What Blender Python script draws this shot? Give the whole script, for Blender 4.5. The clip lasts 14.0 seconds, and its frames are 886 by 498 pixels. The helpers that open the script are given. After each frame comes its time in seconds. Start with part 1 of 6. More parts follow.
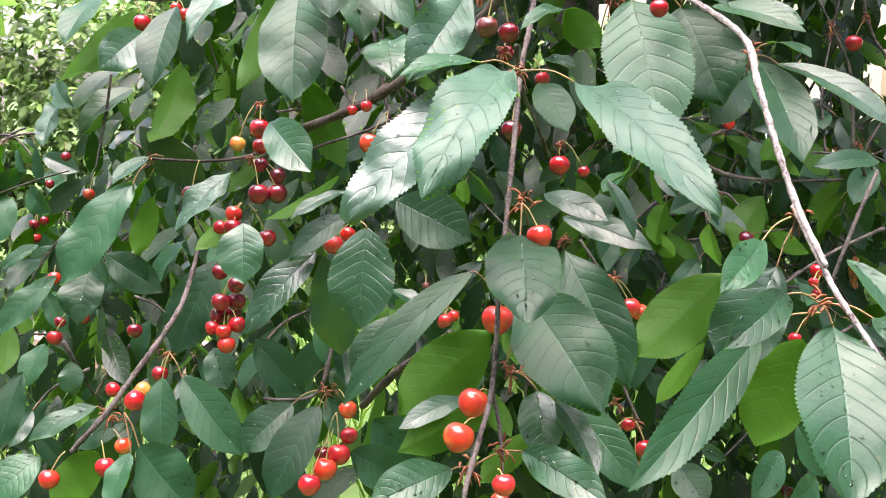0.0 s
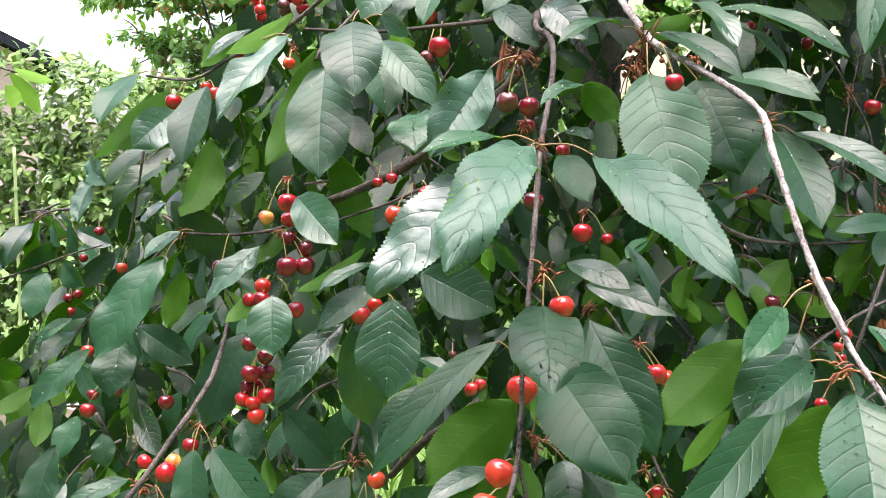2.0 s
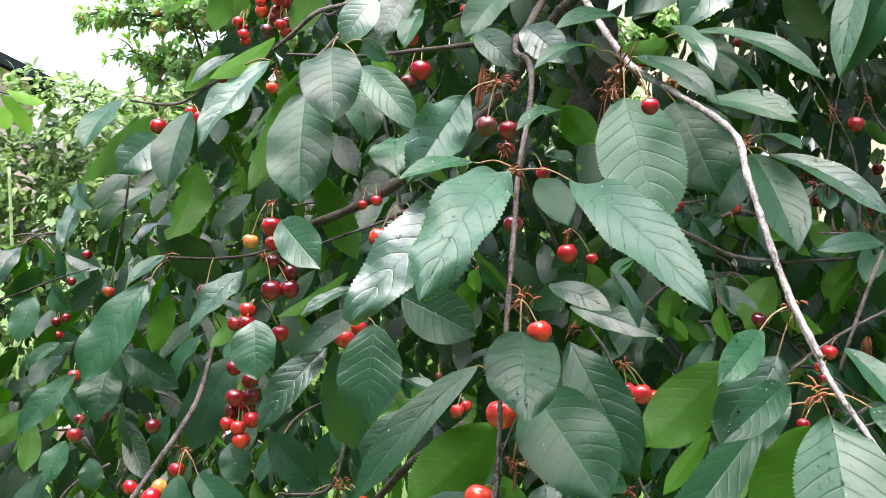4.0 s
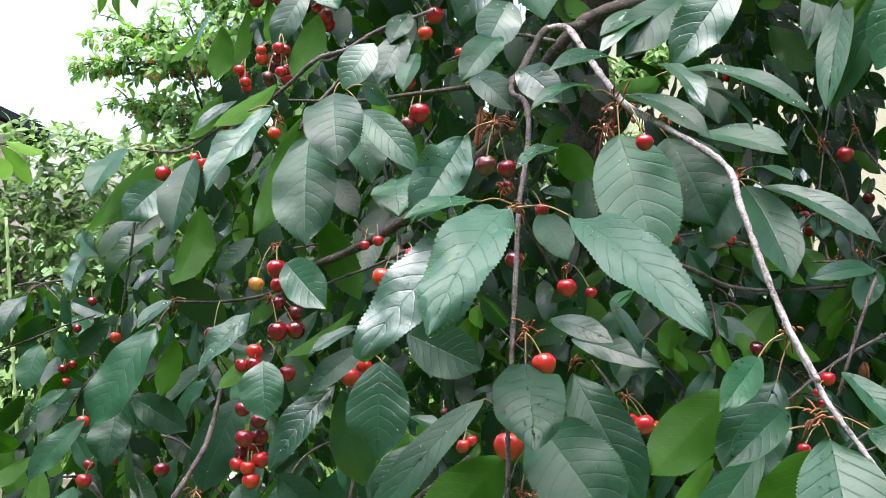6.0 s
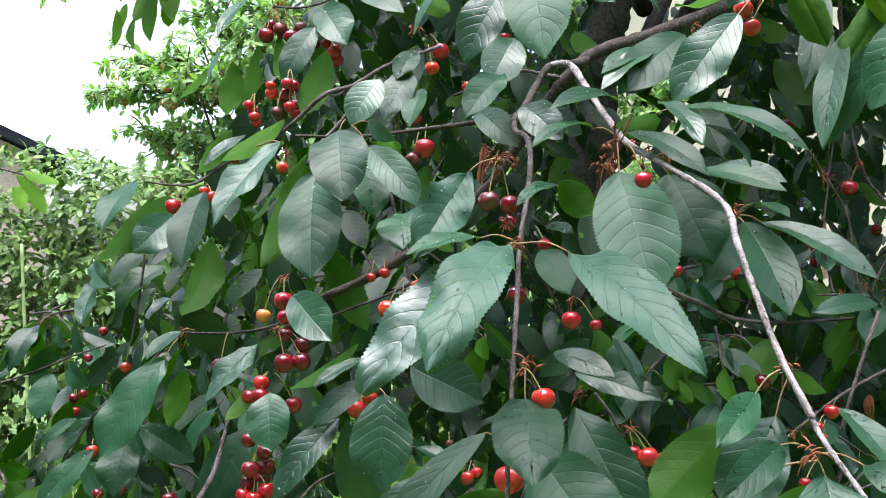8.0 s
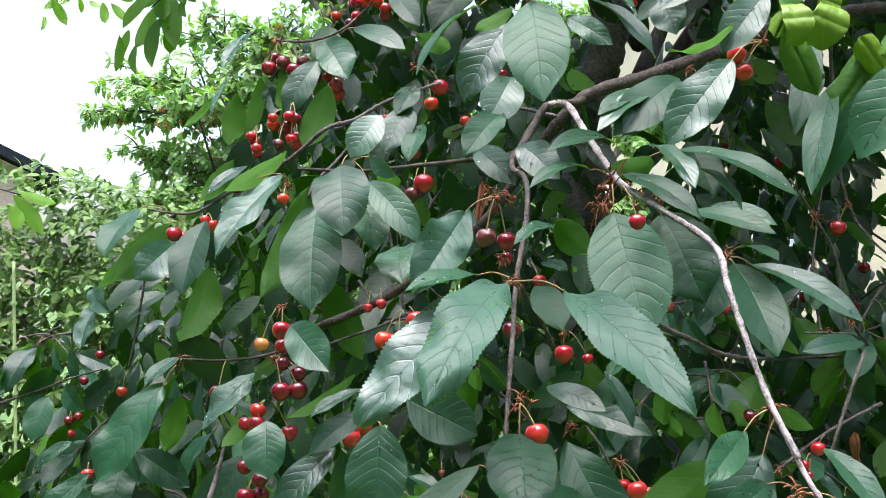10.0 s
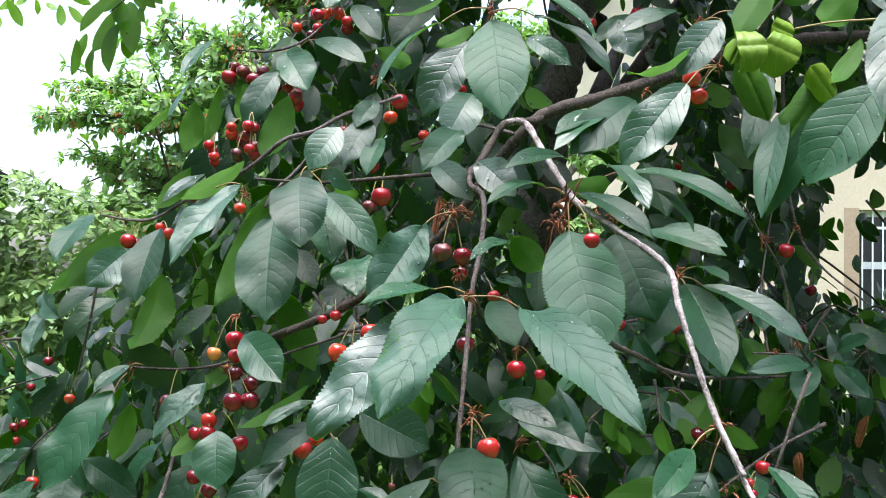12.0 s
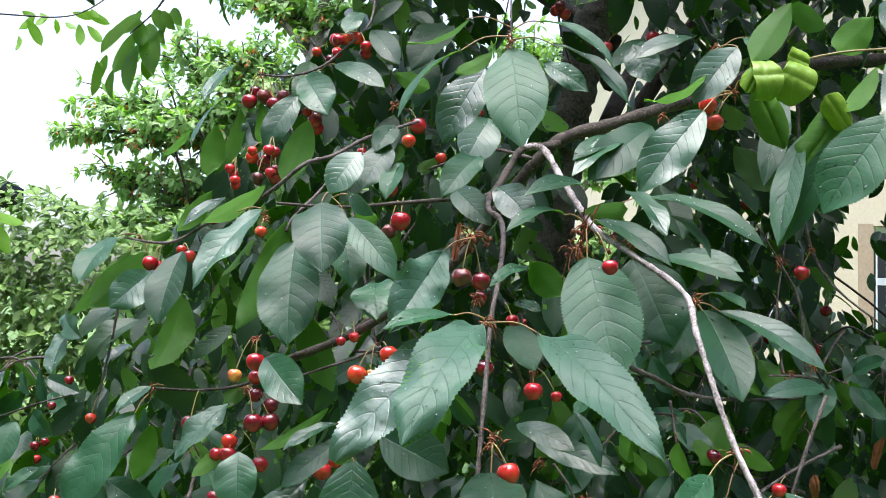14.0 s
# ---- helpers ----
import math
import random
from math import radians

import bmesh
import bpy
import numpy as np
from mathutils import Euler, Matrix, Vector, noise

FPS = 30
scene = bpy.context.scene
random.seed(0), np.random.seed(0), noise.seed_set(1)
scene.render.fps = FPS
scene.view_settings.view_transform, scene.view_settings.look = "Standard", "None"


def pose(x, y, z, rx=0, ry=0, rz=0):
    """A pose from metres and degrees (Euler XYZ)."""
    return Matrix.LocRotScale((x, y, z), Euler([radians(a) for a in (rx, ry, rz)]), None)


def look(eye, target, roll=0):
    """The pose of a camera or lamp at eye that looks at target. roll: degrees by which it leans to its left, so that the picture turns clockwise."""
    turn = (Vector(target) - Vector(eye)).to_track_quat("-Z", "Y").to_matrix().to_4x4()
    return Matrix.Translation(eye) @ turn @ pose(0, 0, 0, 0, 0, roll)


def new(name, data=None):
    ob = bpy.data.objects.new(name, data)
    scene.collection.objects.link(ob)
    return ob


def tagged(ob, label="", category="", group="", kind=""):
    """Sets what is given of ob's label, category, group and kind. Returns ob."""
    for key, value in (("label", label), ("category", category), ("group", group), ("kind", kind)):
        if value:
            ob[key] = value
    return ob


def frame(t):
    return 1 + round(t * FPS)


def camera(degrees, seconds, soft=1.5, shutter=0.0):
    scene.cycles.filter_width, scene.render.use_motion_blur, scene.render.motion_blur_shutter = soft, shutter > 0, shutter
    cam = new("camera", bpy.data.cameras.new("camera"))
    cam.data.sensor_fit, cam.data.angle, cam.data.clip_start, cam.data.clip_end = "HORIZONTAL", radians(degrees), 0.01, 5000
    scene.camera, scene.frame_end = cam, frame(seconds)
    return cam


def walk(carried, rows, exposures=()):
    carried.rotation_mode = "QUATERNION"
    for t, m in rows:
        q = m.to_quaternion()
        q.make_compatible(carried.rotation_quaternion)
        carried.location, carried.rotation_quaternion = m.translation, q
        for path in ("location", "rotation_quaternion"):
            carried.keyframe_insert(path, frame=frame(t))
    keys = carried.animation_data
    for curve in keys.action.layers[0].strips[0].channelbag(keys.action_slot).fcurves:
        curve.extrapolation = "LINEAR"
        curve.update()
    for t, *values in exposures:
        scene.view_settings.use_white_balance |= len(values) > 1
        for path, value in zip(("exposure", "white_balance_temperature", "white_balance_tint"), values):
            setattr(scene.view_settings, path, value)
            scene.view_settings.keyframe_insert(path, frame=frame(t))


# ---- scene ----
cam = camera(45.8, 14.0, soft=0.85)
PATH = [
    (0, pose(0.0346, -0.0332, 1.5716, 81.993, -1.273, 1.510)),
    (0.5, pose(0.0217, -0.0424, 1.5702, 83.006, -1.073, 2.635)),
    (1, pose(0.0346, -0.0487, 1.5780, 84.405, -0.733, 3.083)),
    (1.5, pose(0.0295, -0.0574, 1.5827, 85.234, -0.523, 3.184)),
    (2, pose(0.0385, -0.0476, 1.5800, 85.437, -0.242, 2.961)),
    (4.3, pose(0.0543, -0.0487, 1.5894, 86.615, 0.543, 2.757)),
    (4.5, pose(0.0544, -0.0539, 1.5879, 86.987, 0.838, 2.692)),
    (5, pose(0.0504, -0.0552, 1.5849, 87.737, 1.214, 2.414)),
    (5.5, pose(0.0573, -0.0667, 1.5911, 88.168, 1.711, 2.386)),
    (6, pose(0.0484, -0.0719, 1.5884, 88.366, 1.722, 2.510)),
    (6.5, pose(0.0524, -0.0749, 1.5887, 88.708, 1.735, 2.669)),
    (7, pose(0.0584, -0.0727, 1.5906, 88.936, 1.750, 2.852)),
    (7.5, pose(0.0523, -0.0774, 1.5949, 89.224, 1.561, 2.985)),
    (7.7, pose(0.0593, -0.0804, 1.5953, 89.477, 1.679, 3.195)),
    (10, pose(0.0541, -0.1085, 1.6067, 91.126, 0.536, 2.766)),
    (10.5, pose(0.0731, -0.1114, 1.6073, 91.409, 0.202, 1.246)),
    (11, pose(0.0522, -0.1188, 1.6036, 91.600, -0.871, 0.389)),
    (11.5, pose(0.0760, -0.1151, 1.6107, 91.743, -0.576, 0.341)),
    (12, pose(0.0521, -0.1154, 1.6073, 91.859, -0.786, 0.221)),
    (12.5, pose(0.0510, -0.1191, 1.6116, 92.066, -0.891, 0.161)),
    (13, pose(0.0530, -0.1239, 1.6141, 92.290, -0.873, 0.363)),
    (13.5, pose(0.0480, -0.1239, 1.6140, 92.405, -0.866, 0.450)),
    (14, pose(0.0449, -0.1296, 1.6174, 92.628, -0.928, 0.878)),
]
walk(cam, PATH, [(0, 1.95, 6800, 25), (1, 1.85, 6800, 25), (2, 1.72, 6700, 21), (4.5, 1.56, 6400, 16), (6.5, 1.32, 6200, 14), (14, 1.26, 6200, 13)])

# ---- daylight: bright overcast ----
SUN_UP, SUN_ROUND = radians(83), radians(-150)
world = bpy.data.worlds.new("overcast_sky")
scene.world = world
world.use_nodes = True
wn, wl = world.node_tree.nodes, world.node_tree.links
sky = wn.new("ShaderNodeTexSky")
sky.sky_type = "NISHITA"
sky.sun_disc = False
sky.sun_elevation, sky.sun_rotation = SUN_UP, SUN_ROUND
sky.dust_density = 4.0
grey = wn.new("ShaderNodeRGBToBW")
veil = wn.new("ShaderNodeMix")
veil.data_type = "RGBA"
veil.inputs[0].default_value = 0.2
wl.new(sky.outputs[0], grey.inputs[0])
wl.new(sky.outputs[0], veil.inputs[6])
wl.new(grey.outputs[0], veil.inputs[7])
height = wn.new("ShaderNodeSeparateXYZ")
wl.new(wn.new("ShaderNodeTexCoord").outputs["Generated"], height.inputs[0])
lift = wn.new("ShaderNodeMapRange")
lift.inputs["To Min"].default_value, lift.inputs["To Max"].default_value = 1.35, 2.3
wl.new(height.outputs[2], lift.inputs[0])
cloud = wn.new("ShaderNodeVectorMath")
cloud.operation = "SCALE"
wl.new(veil.outputs[2], cloud.inputs[0])
wl.new(lift.outputs[0], cloud.inputs["Scale"])
wl.new(cloud.outputs[0], wn["Background"].inputs[0])
wn["Background"].inputs[1].default_value = 0.15

sun = new("sun", bpy.data.lights.new("sun", "SUN"))
sun.data.energy, sun.data.angle, sun.data.color = 1.8, radians(60), (0.97, 0.985, 1.0)
way = Vector((math.sin(SUN_ROUND) * math.cos(SUN_UP), math.cos(SUN_ROUND) * math.cos(SUN_UP), math.sin(SUN_UP)))
sun.matrix_world = look(way * 30, (0, 0, 0))


# ---- materials ----
def material(name, rough=0.5, spec=0.5):
    m = bpy.data.materials.new(name)
    m.use_nodes = True
    b = m.node_tree.nodes["Principled BSDF"]
    b.inputs["Roughness"].default_value = rough
    b.inputs["Specular IOR Level"].default_value = spec
    return m, m.node_tree.nodes, m.node_tree.links, b


def math_node(n, l, op, a, b=None, c=None):
    k = n.new("ShaderNodeMath")
    k.operation = op
    for i, v in enumerate((a, b, c)):
        if v is None:
            continue
        if isinstance(v, (int, float)):
            k.inputs[i].default_value = v
        else:
            l.new(v, k.inputs[i])
    return k.outputs[0]


def ramp(n, l, fac, stops):
    r = n.new("ShaderNodeValToRGB")
    while len(r.color_ramp.elements) < len(stops):
        r.color_ramp.elements.new(0.5)
    for e, (p, c) in zip(r.color_ramp.elements, stops):
        e.position, e.color = p, (*c, 1)
    l.new(fac, r.inputs[0])
    return r.outputs[0]


def noise_tex(n, l, scale, detail=3, coords="Object", rough=0.5):
    c = n.new("ShaderNodeTexCoord")
    t = n.new("ShaderNodeTexNoise")
    t.inputs["Scale"].default_value, t.inputs["Detail"].default_value, t.inputs["Roughness"].default_value = scale, detail, rough
    l.new(c.outputs[coords], t.inputs["Vector"])
    return t.outputs["Fac"]


def mix_color(n, l, fac, a, b, kind="MIX"):
    k = n.new("ShaderNodeMix")
    k.data_type, k.blend_type = "RGBA", kind
    for i, v in ((0, fac), (6, a), (7, b)):
        if isinstance(v, (int, float)):
            k.inputs[i].default_value = v
        elif isinstance(v, tuple):
            k.inputs[i].default_value = (*v, 1)
        else:
            l.new(v, k.inputs[i])
    return k.outputs[2]


def bump(n, l, b, height, strength, distance=0.001):
    k = n.new("ShaderNodeBump")
    k.inputs["Strength"].default_value, k.inputs["Distance"].default_value = strength, distance
    l.new(height, k.inputs["Height"])
    l.new(k.outputs[0], b.inputs["Normal"])


def leaf_material(name, dark, light, vein, through_colour, rough, spec, through_part, veins=9.0, relief=0.5, joined=False):
    """A leaf's surface: midrib and side veins follow the blade, the green varies from leaf to leaf and in patches."""
    m, n, l, b = material(name, rough, spec)
    uv = n.new("ShaderNodeUVMap")
    sep = n.new("ShaderNodeSeparateXYZ")
    l.new(uv.outputs[0], sep.inputs[0])
    across = math_node(n, l, "ABSOLUTE", math_node(n, l, "MULTIPLY_ADD", sep.outputs[0], 2.0, -1.0))
    phase = math_node(n, l, "SUBTRACT", math_node(n, l, "MULTIPLY", sep.outputs[1], veins), math_node(n, l, "MULTIPLY", math_node(n, l, "POWER", across, 1.35), 1.9))
    saw = math_node(n, l, "ABSOLUTE", math_node(n, l, "SUBTRACT", math_node(n, l, "FRACT", phase), 0.5))
    side = math_node(n, l, "SMOOTH_MIN", math_node(n, l, "MULTIPLY", math_node(n, l, "SUBTRACT", 0.5, saw), 13.0), 1.0, 0.25)
    rib = math_node(n, l, "SMOOTH_MIN", math_node(n, l, "MULTIPLY", across, 22.0), 1.0, 0.3)
    lamina = math_node(n, l, "MULTIPLY", side, rib)
    patches = noise_tex(n, l, 28, 4)
    fine = noise_tex(n, l, 420, 2)
    if joined:
        own = n.new("ShaderNodeNewGeometry").outputs["Random Per Island"]
    else:
        own = n.new("ShaderNodeObjectInfo").outputs["Random"]
    tone = math_node(n, l, "ADD", math_node(n, l, "MULTIPLY", own, 0.6), math_node(n, l, "MULTIPLY", patches, 0.5))
    green = ramp(n, l, tone, [(0.1, dark), (0.95, light)])
    fleck = ramp(n, l, noise_tex(n, l, 150, 2), [(0.69, (0, 0, 0)), (0.74, (1, 1, 1))])
    green = mix_color(n, l, math_node(n, l, "MULTIPLY", fleck, 0.35), green, (0.10, 0.075, 0.03))
    colour = mix_color(n, l, math_node(n, l, "MULTIPLY_ADD", side, 0.42, 0.58), vein, green)
    colour = mix_color(n, l, rib, tuple(c * 0.85 for c in light), colour)
    l.new(colour, b.inputs["Base Color"])
    wet = math_node(n, l, "FRACT", math_node(n, l, "MULTIPLY", own, 7.31))
    l.new(math_node(n, l, "MULTIPLY_ADD", math_node(n, l, "MULTIPLY", wet, wet), spec * 1.05, spec * 0.5), b.inputs["Specular IOR Level"])
    l.new(math_node(n, l, "MULTIPLY_ADD", patches, 0.22, math_node(n, l, "MULTIPLY_ADD", wet, -0.1, rough - 0.06)), b.inputs["Roughness"])
    swell = math_node(n, l, "POWER", math_node(n, l, "ABSOLUTE", math_node(n, l, "SINE", math_node(n, l, "MULTIPLY", phase, math.pi))), 1.3)
    cells = n.new("ShaderNodeTexVoronoi")
    cells.feature = "DISTANCE_TO_EDGE"
    cells.inputs["Scale"].default_value = 420
    l.new(n.new("ShaderNodeTexCoord").outputs["Object"], cells.inputs["Vector"])
    net = math_node(n, l, "MINIMUM", math_node(n, l, "MULTIPLY", cells.outputs["Distance"], 3.0), 1.0)
    height = math_node(n, l, "MULTIPLY_ADD", swell, 0.16, math_node(n, l, "MULTIPLY_ADD", lamina, 0.5, math_node(n, l, "MULTIPLY_ADD", fine, 0.35, math_node(n, l, "MULTIPLY", net, 0.06))))
    bump(n, l, b, height, relief, 0.0011)
    tr = n.new("ShaderNodeBsdfTranslucent")
    l.new(mix_color(n, l, 0.35, through_colour, colour), tr.inputs[0])
    mx = n.new("ShaderNodeMixShader")
    mx.inputs[0].default_value = through_part
    l.new(b.outputs[0], mx.inputs[1])
    l.new(tr.outputs[0], mx.inputs[2])
    l.new(mx.outputs[0], n["Material Output"].inputs[0])
    return m


TOP = ((0.004, 0.024, 0.011), (0.026, 0.102, 0.046), (0.002, 0.012, 0.005), (0.55, 0.95, 0.2))
# the leaf top again, darkened so that deep crown shade is in the colour
SHADED = ((0.005, 0.018, 0.008), (0.019, 0.057, 0.020), (0.005, 0.025, 0.009), (0.45, 0.90, 0.12))
UNDER = ((0.030, 0.105, 0.010), (0.085, 0.215, 0.020), (0.12, 0.26, 0.045), (0.38, 0.92, 0.05))
leaf_top = leaf_material("leaf_top", *TOP, 0.39, 0.54, 0.18, relief=0.42)
# wet crinkled leaves: the sky's pale sheen is painted into the base green
SHEEN = ((0.028, 0.074, 0.047), (0.048, 0.115, 0.074), (0.006, 0.034, 0.017), (0.55, 0.95, 0.2))
leaf_wet_sheen = leaf_material("wet_sheen_leaf", *SHEEN, 0.42, 0.56, 0.16, relief=0.45)
leaf_under = leaf_material("leaf_underside", *UNDER, 0.55, 0.3, 0.6, relief=0.5)
# inner and massed leaves carry the shade of the crown in their green
leaf_inner_shaded = leaf_material("leaf_inner_shaded", *SHADED, 0.40, 0.34, 0.11)
mass_shaded = leaf_material("leaf_top_shaded_joined", *SHADED, 0.40, 0.34, 0.10, joined=True)
mass_under = leaf_material("leaf_underside_joined", *UNDER, 0.5, 0.25, 0.5, relief=0.3, joined=True)
YOUNG = ((0.10, 0.22, 0.016), (0.24, 0.38, 0.04), (0.30, 0.46, 0.07), (0.4, 0.65, 0.05))
young_dark = leaf_material("young_leaf_green", (0.03, 0.11, 0.012), (0.09, 0.22, 0.02), (0.12, 0.26, 0.03), (0.3, 0.6, 0.04), 0.42, 0.4, 0.25, relief=0.2)
young_top = leaf_material("young_leaf", *YOUNG, 0.46, 0.3, 0.25, veins=3.0, relief=0.15)
# far foliage: haze and sky glare are mixed into the green as paleness
FAR_HAZED = ((0.18, 0.29, 0.10), (0.46, 0.60, 0.28), (0.2, 0.3, 0.1), (0.55, 0.85, 0.16))
far_leaf_hazed = leaf_material("far_leaf_hazed", *FAR_HAZED, 0.5, 0.4, 0.58, joined=True)
HEDGE = ((0.03, 0.085, 0.015), (0.24, 0.38, 0.09), (0.2, 0.3, 0.1), (0.35, 0.6, 0.08))
hedge_leaf = leaf_material("hedge_leaf", *HEDGE, 0.5, 0.4, 0.38, joined=True)
SPRAY = ((0.06, 0.15, 0.025), (0.18, 0.35, 0.05), (0.2, 0.36, 0.07), (0.62, 0.95, 0.12))
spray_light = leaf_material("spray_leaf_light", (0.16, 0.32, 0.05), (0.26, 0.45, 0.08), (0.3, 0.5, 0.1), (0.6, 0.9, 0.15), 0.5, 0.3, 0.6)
spray_leaf = leaf_material("spray_leaf", *SPRAY, 0.5, 0.2, 0.75, relief=0.3)
GRASS = ((0.08, 0.18, 0.025), (0.22, 0.39, 0.065), (0.25, 0.42, 0.08), (0.4, 0.65, 0.08))
strap_leaf = leaf_material("strap_leaf", (0.2, 0.34, 0.1), (0.4, 0.52, 0.24), (0.4, 0.5, 0.25), (0.45, 0.65, 0.15), 0.4, 0.5, 0.35)
grass_blade = leaf_material("grass_blade", *GRASS, 0.5, 0.4, 0.4, joined=True)


def bark_material(name, dark, light, scale):
    m, n, l, b = material(name, 0.8, 0.2)
    big, small = noise_tex(n, l, scale, 5), noise_tex(n, l, scale * 7, 4, rough=0.7)
    tone = math_node(n, l, "MULTIPLY_ADD", small, 0.6, math_node(n, l, "MULTIPLY", big, 0.5))
    c = ramp(n, l, tone, [(0.42, dark), (0.62, light)])
    spots = ramp(n, l, noise_tex(n, l, scale * 14, 1), [(0.66, (0, 0, 0)), (0.7, (1, 1, 1))])
    l.new(mix_color(n, l, math_node(n, l, "MULTIPLY", spots, 0.3), c, (0.42, 0.36, 0.30)), b.inputs["Base Color"])
    bump(n, l, b, tone, 0.9, 0.002)
    return m


twig_bark = bark_material("twig_bark", (0.022, 0.016, 0.015), (0.15, 0.125, 0.118), 60)
pale_bark = bark_material("pale_bark", (0.07, 0.055, 0.05), (0.40, 0.36, 0.35), 50)
limb_bark = bark_material("limb_bark", (0.020, 0.017, 0.015), (0.075, 0.062, 0.052), 30)
garden_bark = bark_material("garden_bark", (0.06, 0.05, 0.04), (0.22, 0.19, 0.15), 14)
trunk_bark = bark_material("trunk_bark", (0.045, 0.039, 0.036), (0.19, 0.168, 0.155), 14)


def skin(name, deep, bright, blush, rough=0.12):
    """Cherry skin: deep and bright reds in broad blotches, paler on the side that ripens last."""
    m, n, l, b = material(name, rough, 0.55)
    own = n.new("ShaderNodeObjectInfo").outputs["Random"]
    c = n.new("ShaderNodeTexCoord")
    shift = n.new("ShaderNodeVectorMath")
    shift.operation = "ADD"
    l.new(c.outputs["Object"], shift.inputs[0])
    spread = n.new("ShaderNodeCombineXYZ")
    l.new(math_node(n, l, "MULTIPLY", own, 40.0), spread.inputs[0])
    l.new(spread.outputs[0], shift.inputs[1])
    blotch, speck = n.new("ShaderNodeTexNoise"), n.new("ShaderNodeTexNoise")
    for k, scale, detail in ((blotch, 0.9, 2), (speck, 7.0, 4)):
        k.inputs["Scale"].default_value, k.inputs["Detail"].default_value = scale, detail
        l.new(shift.outputs[0], k.inputs["Vector"])
    broad, small = blotch.outputs["Fac"], speck.outputs["Fac"]
    tone = math_node(n, l, "ADD", math_node(n, l, "MULTIPLY_ADD", own, 0.35, -0.16), math_node(n, l, "MULTIPLY_ADD", broad, 0.9, math_node(n, l, "MULTIPLY_ADD", small, 0.2, -0.1)))
    l.new(ramp(n, l, tone, [(0.25, deep), (0.55, bright), (0.8, blush)]), b.inputs["Base Color"])
    l.new(math_node(n, l, "MULTIPLY_ADD", small, 0.12, rough - 0.05), b.inputs["Roughness"])
    b.inputs["Subsurface Weight"].default_value = 0.08
    b.inputs["Subsurface Radius"].default_value = (0.006, 0.0015, 0.001)
    b.inputs["Coat Weight"].default_value = 0.6
    b.inputs["Coat Roughness"].default_value = 0.04
    return m


red = skin("red_cherry_skin", (0.22, 0.004, 0.010), (0.50, 0.012, 0.018), (0.64, 0.05, 0.03))
dark = skin("dark_cherry_skin", (0.06, 0.002, 0.006), (0.24, 0.006, 0.014), (0.42, 0.014, 0.02))
orange = skin("orange_cherry_skin", (0.50, 0.016, 0.014), (0.66, 0.05, 0.018), (0.74, 0.20, 0.05))
yellow = skin("yellow_cherry_skin", (0.62, 0.10, 0.03), (0.72, 0.30, 0.07), (0.75, 0.45, 0.12))
spoilt = skin("spoilt_cherry_skin", (0.03, 0.006, 0.006), (0.14, 0.02, 0.018), (0.24, 0.05, 0.03), 0.35)


def plain(name, a, b2, rough, scale, relief=0.3, spec=0.4):
    m, n, l, b = material(name, rough, spec)
    t = math_node(n, l, "MULTIPLY_ADD", noise_tex(n, l, scale, 5, rough=0.65), 0.7, math_node(n, l, "MULTIPLY", noise_tex(n, l, scale * 0.13, 2), 0.3))
    l.new(ramp(n, l, t, [(0.35, a), (0.65, b2)]), b.inputs["Base Color"])
    bump(n, l, b, t, relief, 0.003)
    return m


stalk_skin = plain("stalk_skin", (0.20, 0.22, 0.06), (0.34, 0.22, 0.09), 0.5, 60)
petiole_skin = plain("petiole_skin", (0.20, 0.095, 0.04), (0.30, 0.22, 0.09), 0.5, 50)
bud_scale = plain("bud_scale", (0.10, 0.03, 0.014), (0.30, 0.10, 0.035), 0.7, 120)
cane_skin = plain("cane_skin", (0.25, 0.34, 0.12), (0.38, 0.45, 0.2), 0.5, 25)
soil_grass = plain("lawn", (0.045, 0.09, 0.018), (0.10, 0.18, 0.035), 0.9, 9)
render_wall = plain("cream_render", (0.56, 0.46, 0.32), (0.64, 0.54, 0.39), 0.9, 30, 0.2)
reveal_paint = plain("reveal_render", (0.34, 0.24, 0.155), (0.43, 0.32, 0.22), 0.9, 30, 0.2)
white_paint = plain("white_paint", (0.74, 0.75, 0.75), (0.82, 0.82, 0.82), 0.4, 40, 0.1)
roof_dark = plain("dark_roof", (0.012, 0.014, 0.018), (0.028, 0.03, 0.036), 0.9, 12, spec=0.1)
far_fruit = plain("far_fruit", (0.60, 0.12, 0.03), (0.70, 0.30, 0.08), 0.3, 20)
brick_pale = plain("pale_brick", (0.40, 0.27, 0.22), (0.55, 0.42, 0.36), 0.9, 20)
glass, gn, gl, gb = material("window_glass", 0.04, 0.5)
gb.inputs["Base Color"].default_value = (0.03, 0.035, 0.04, 1)


# ---- builders ----
def part(name, data, parent=None, label=""):
    ob = new(name, data)
    if parent is not None:
        ob.parent = parent
    return tagged(ob, label) if label else ob


def mesh_of(name, verts, faces, mats, uvs=None, slots=None, smooth=True):
    me = bpy.data.meshes.new(name)
    me.from_pydata(verts, [], faces)
    for m in mats:
        me.materials.append(m)
    if uvs is not None:
        layer = me.uv_layers.new(name="UVMap")
        idx = np.empty(len(me.loops), dtype=np.int32)
        me.loops.foreach_get("vertex_index", idx)
        layer.data.foreach_set("uv", np.asarray(uvs, dtype=np.float32)[idx].ravel())
    if slots is not None:
        me.polygons.foreach_set("material_index", np.asarray(slots, dtype=np.int32))
    if smooth:
        me.polygons.foreach_set("use_smooth", np.ones(len(me.polygons), dtype=bool))
    me.update()
    return me


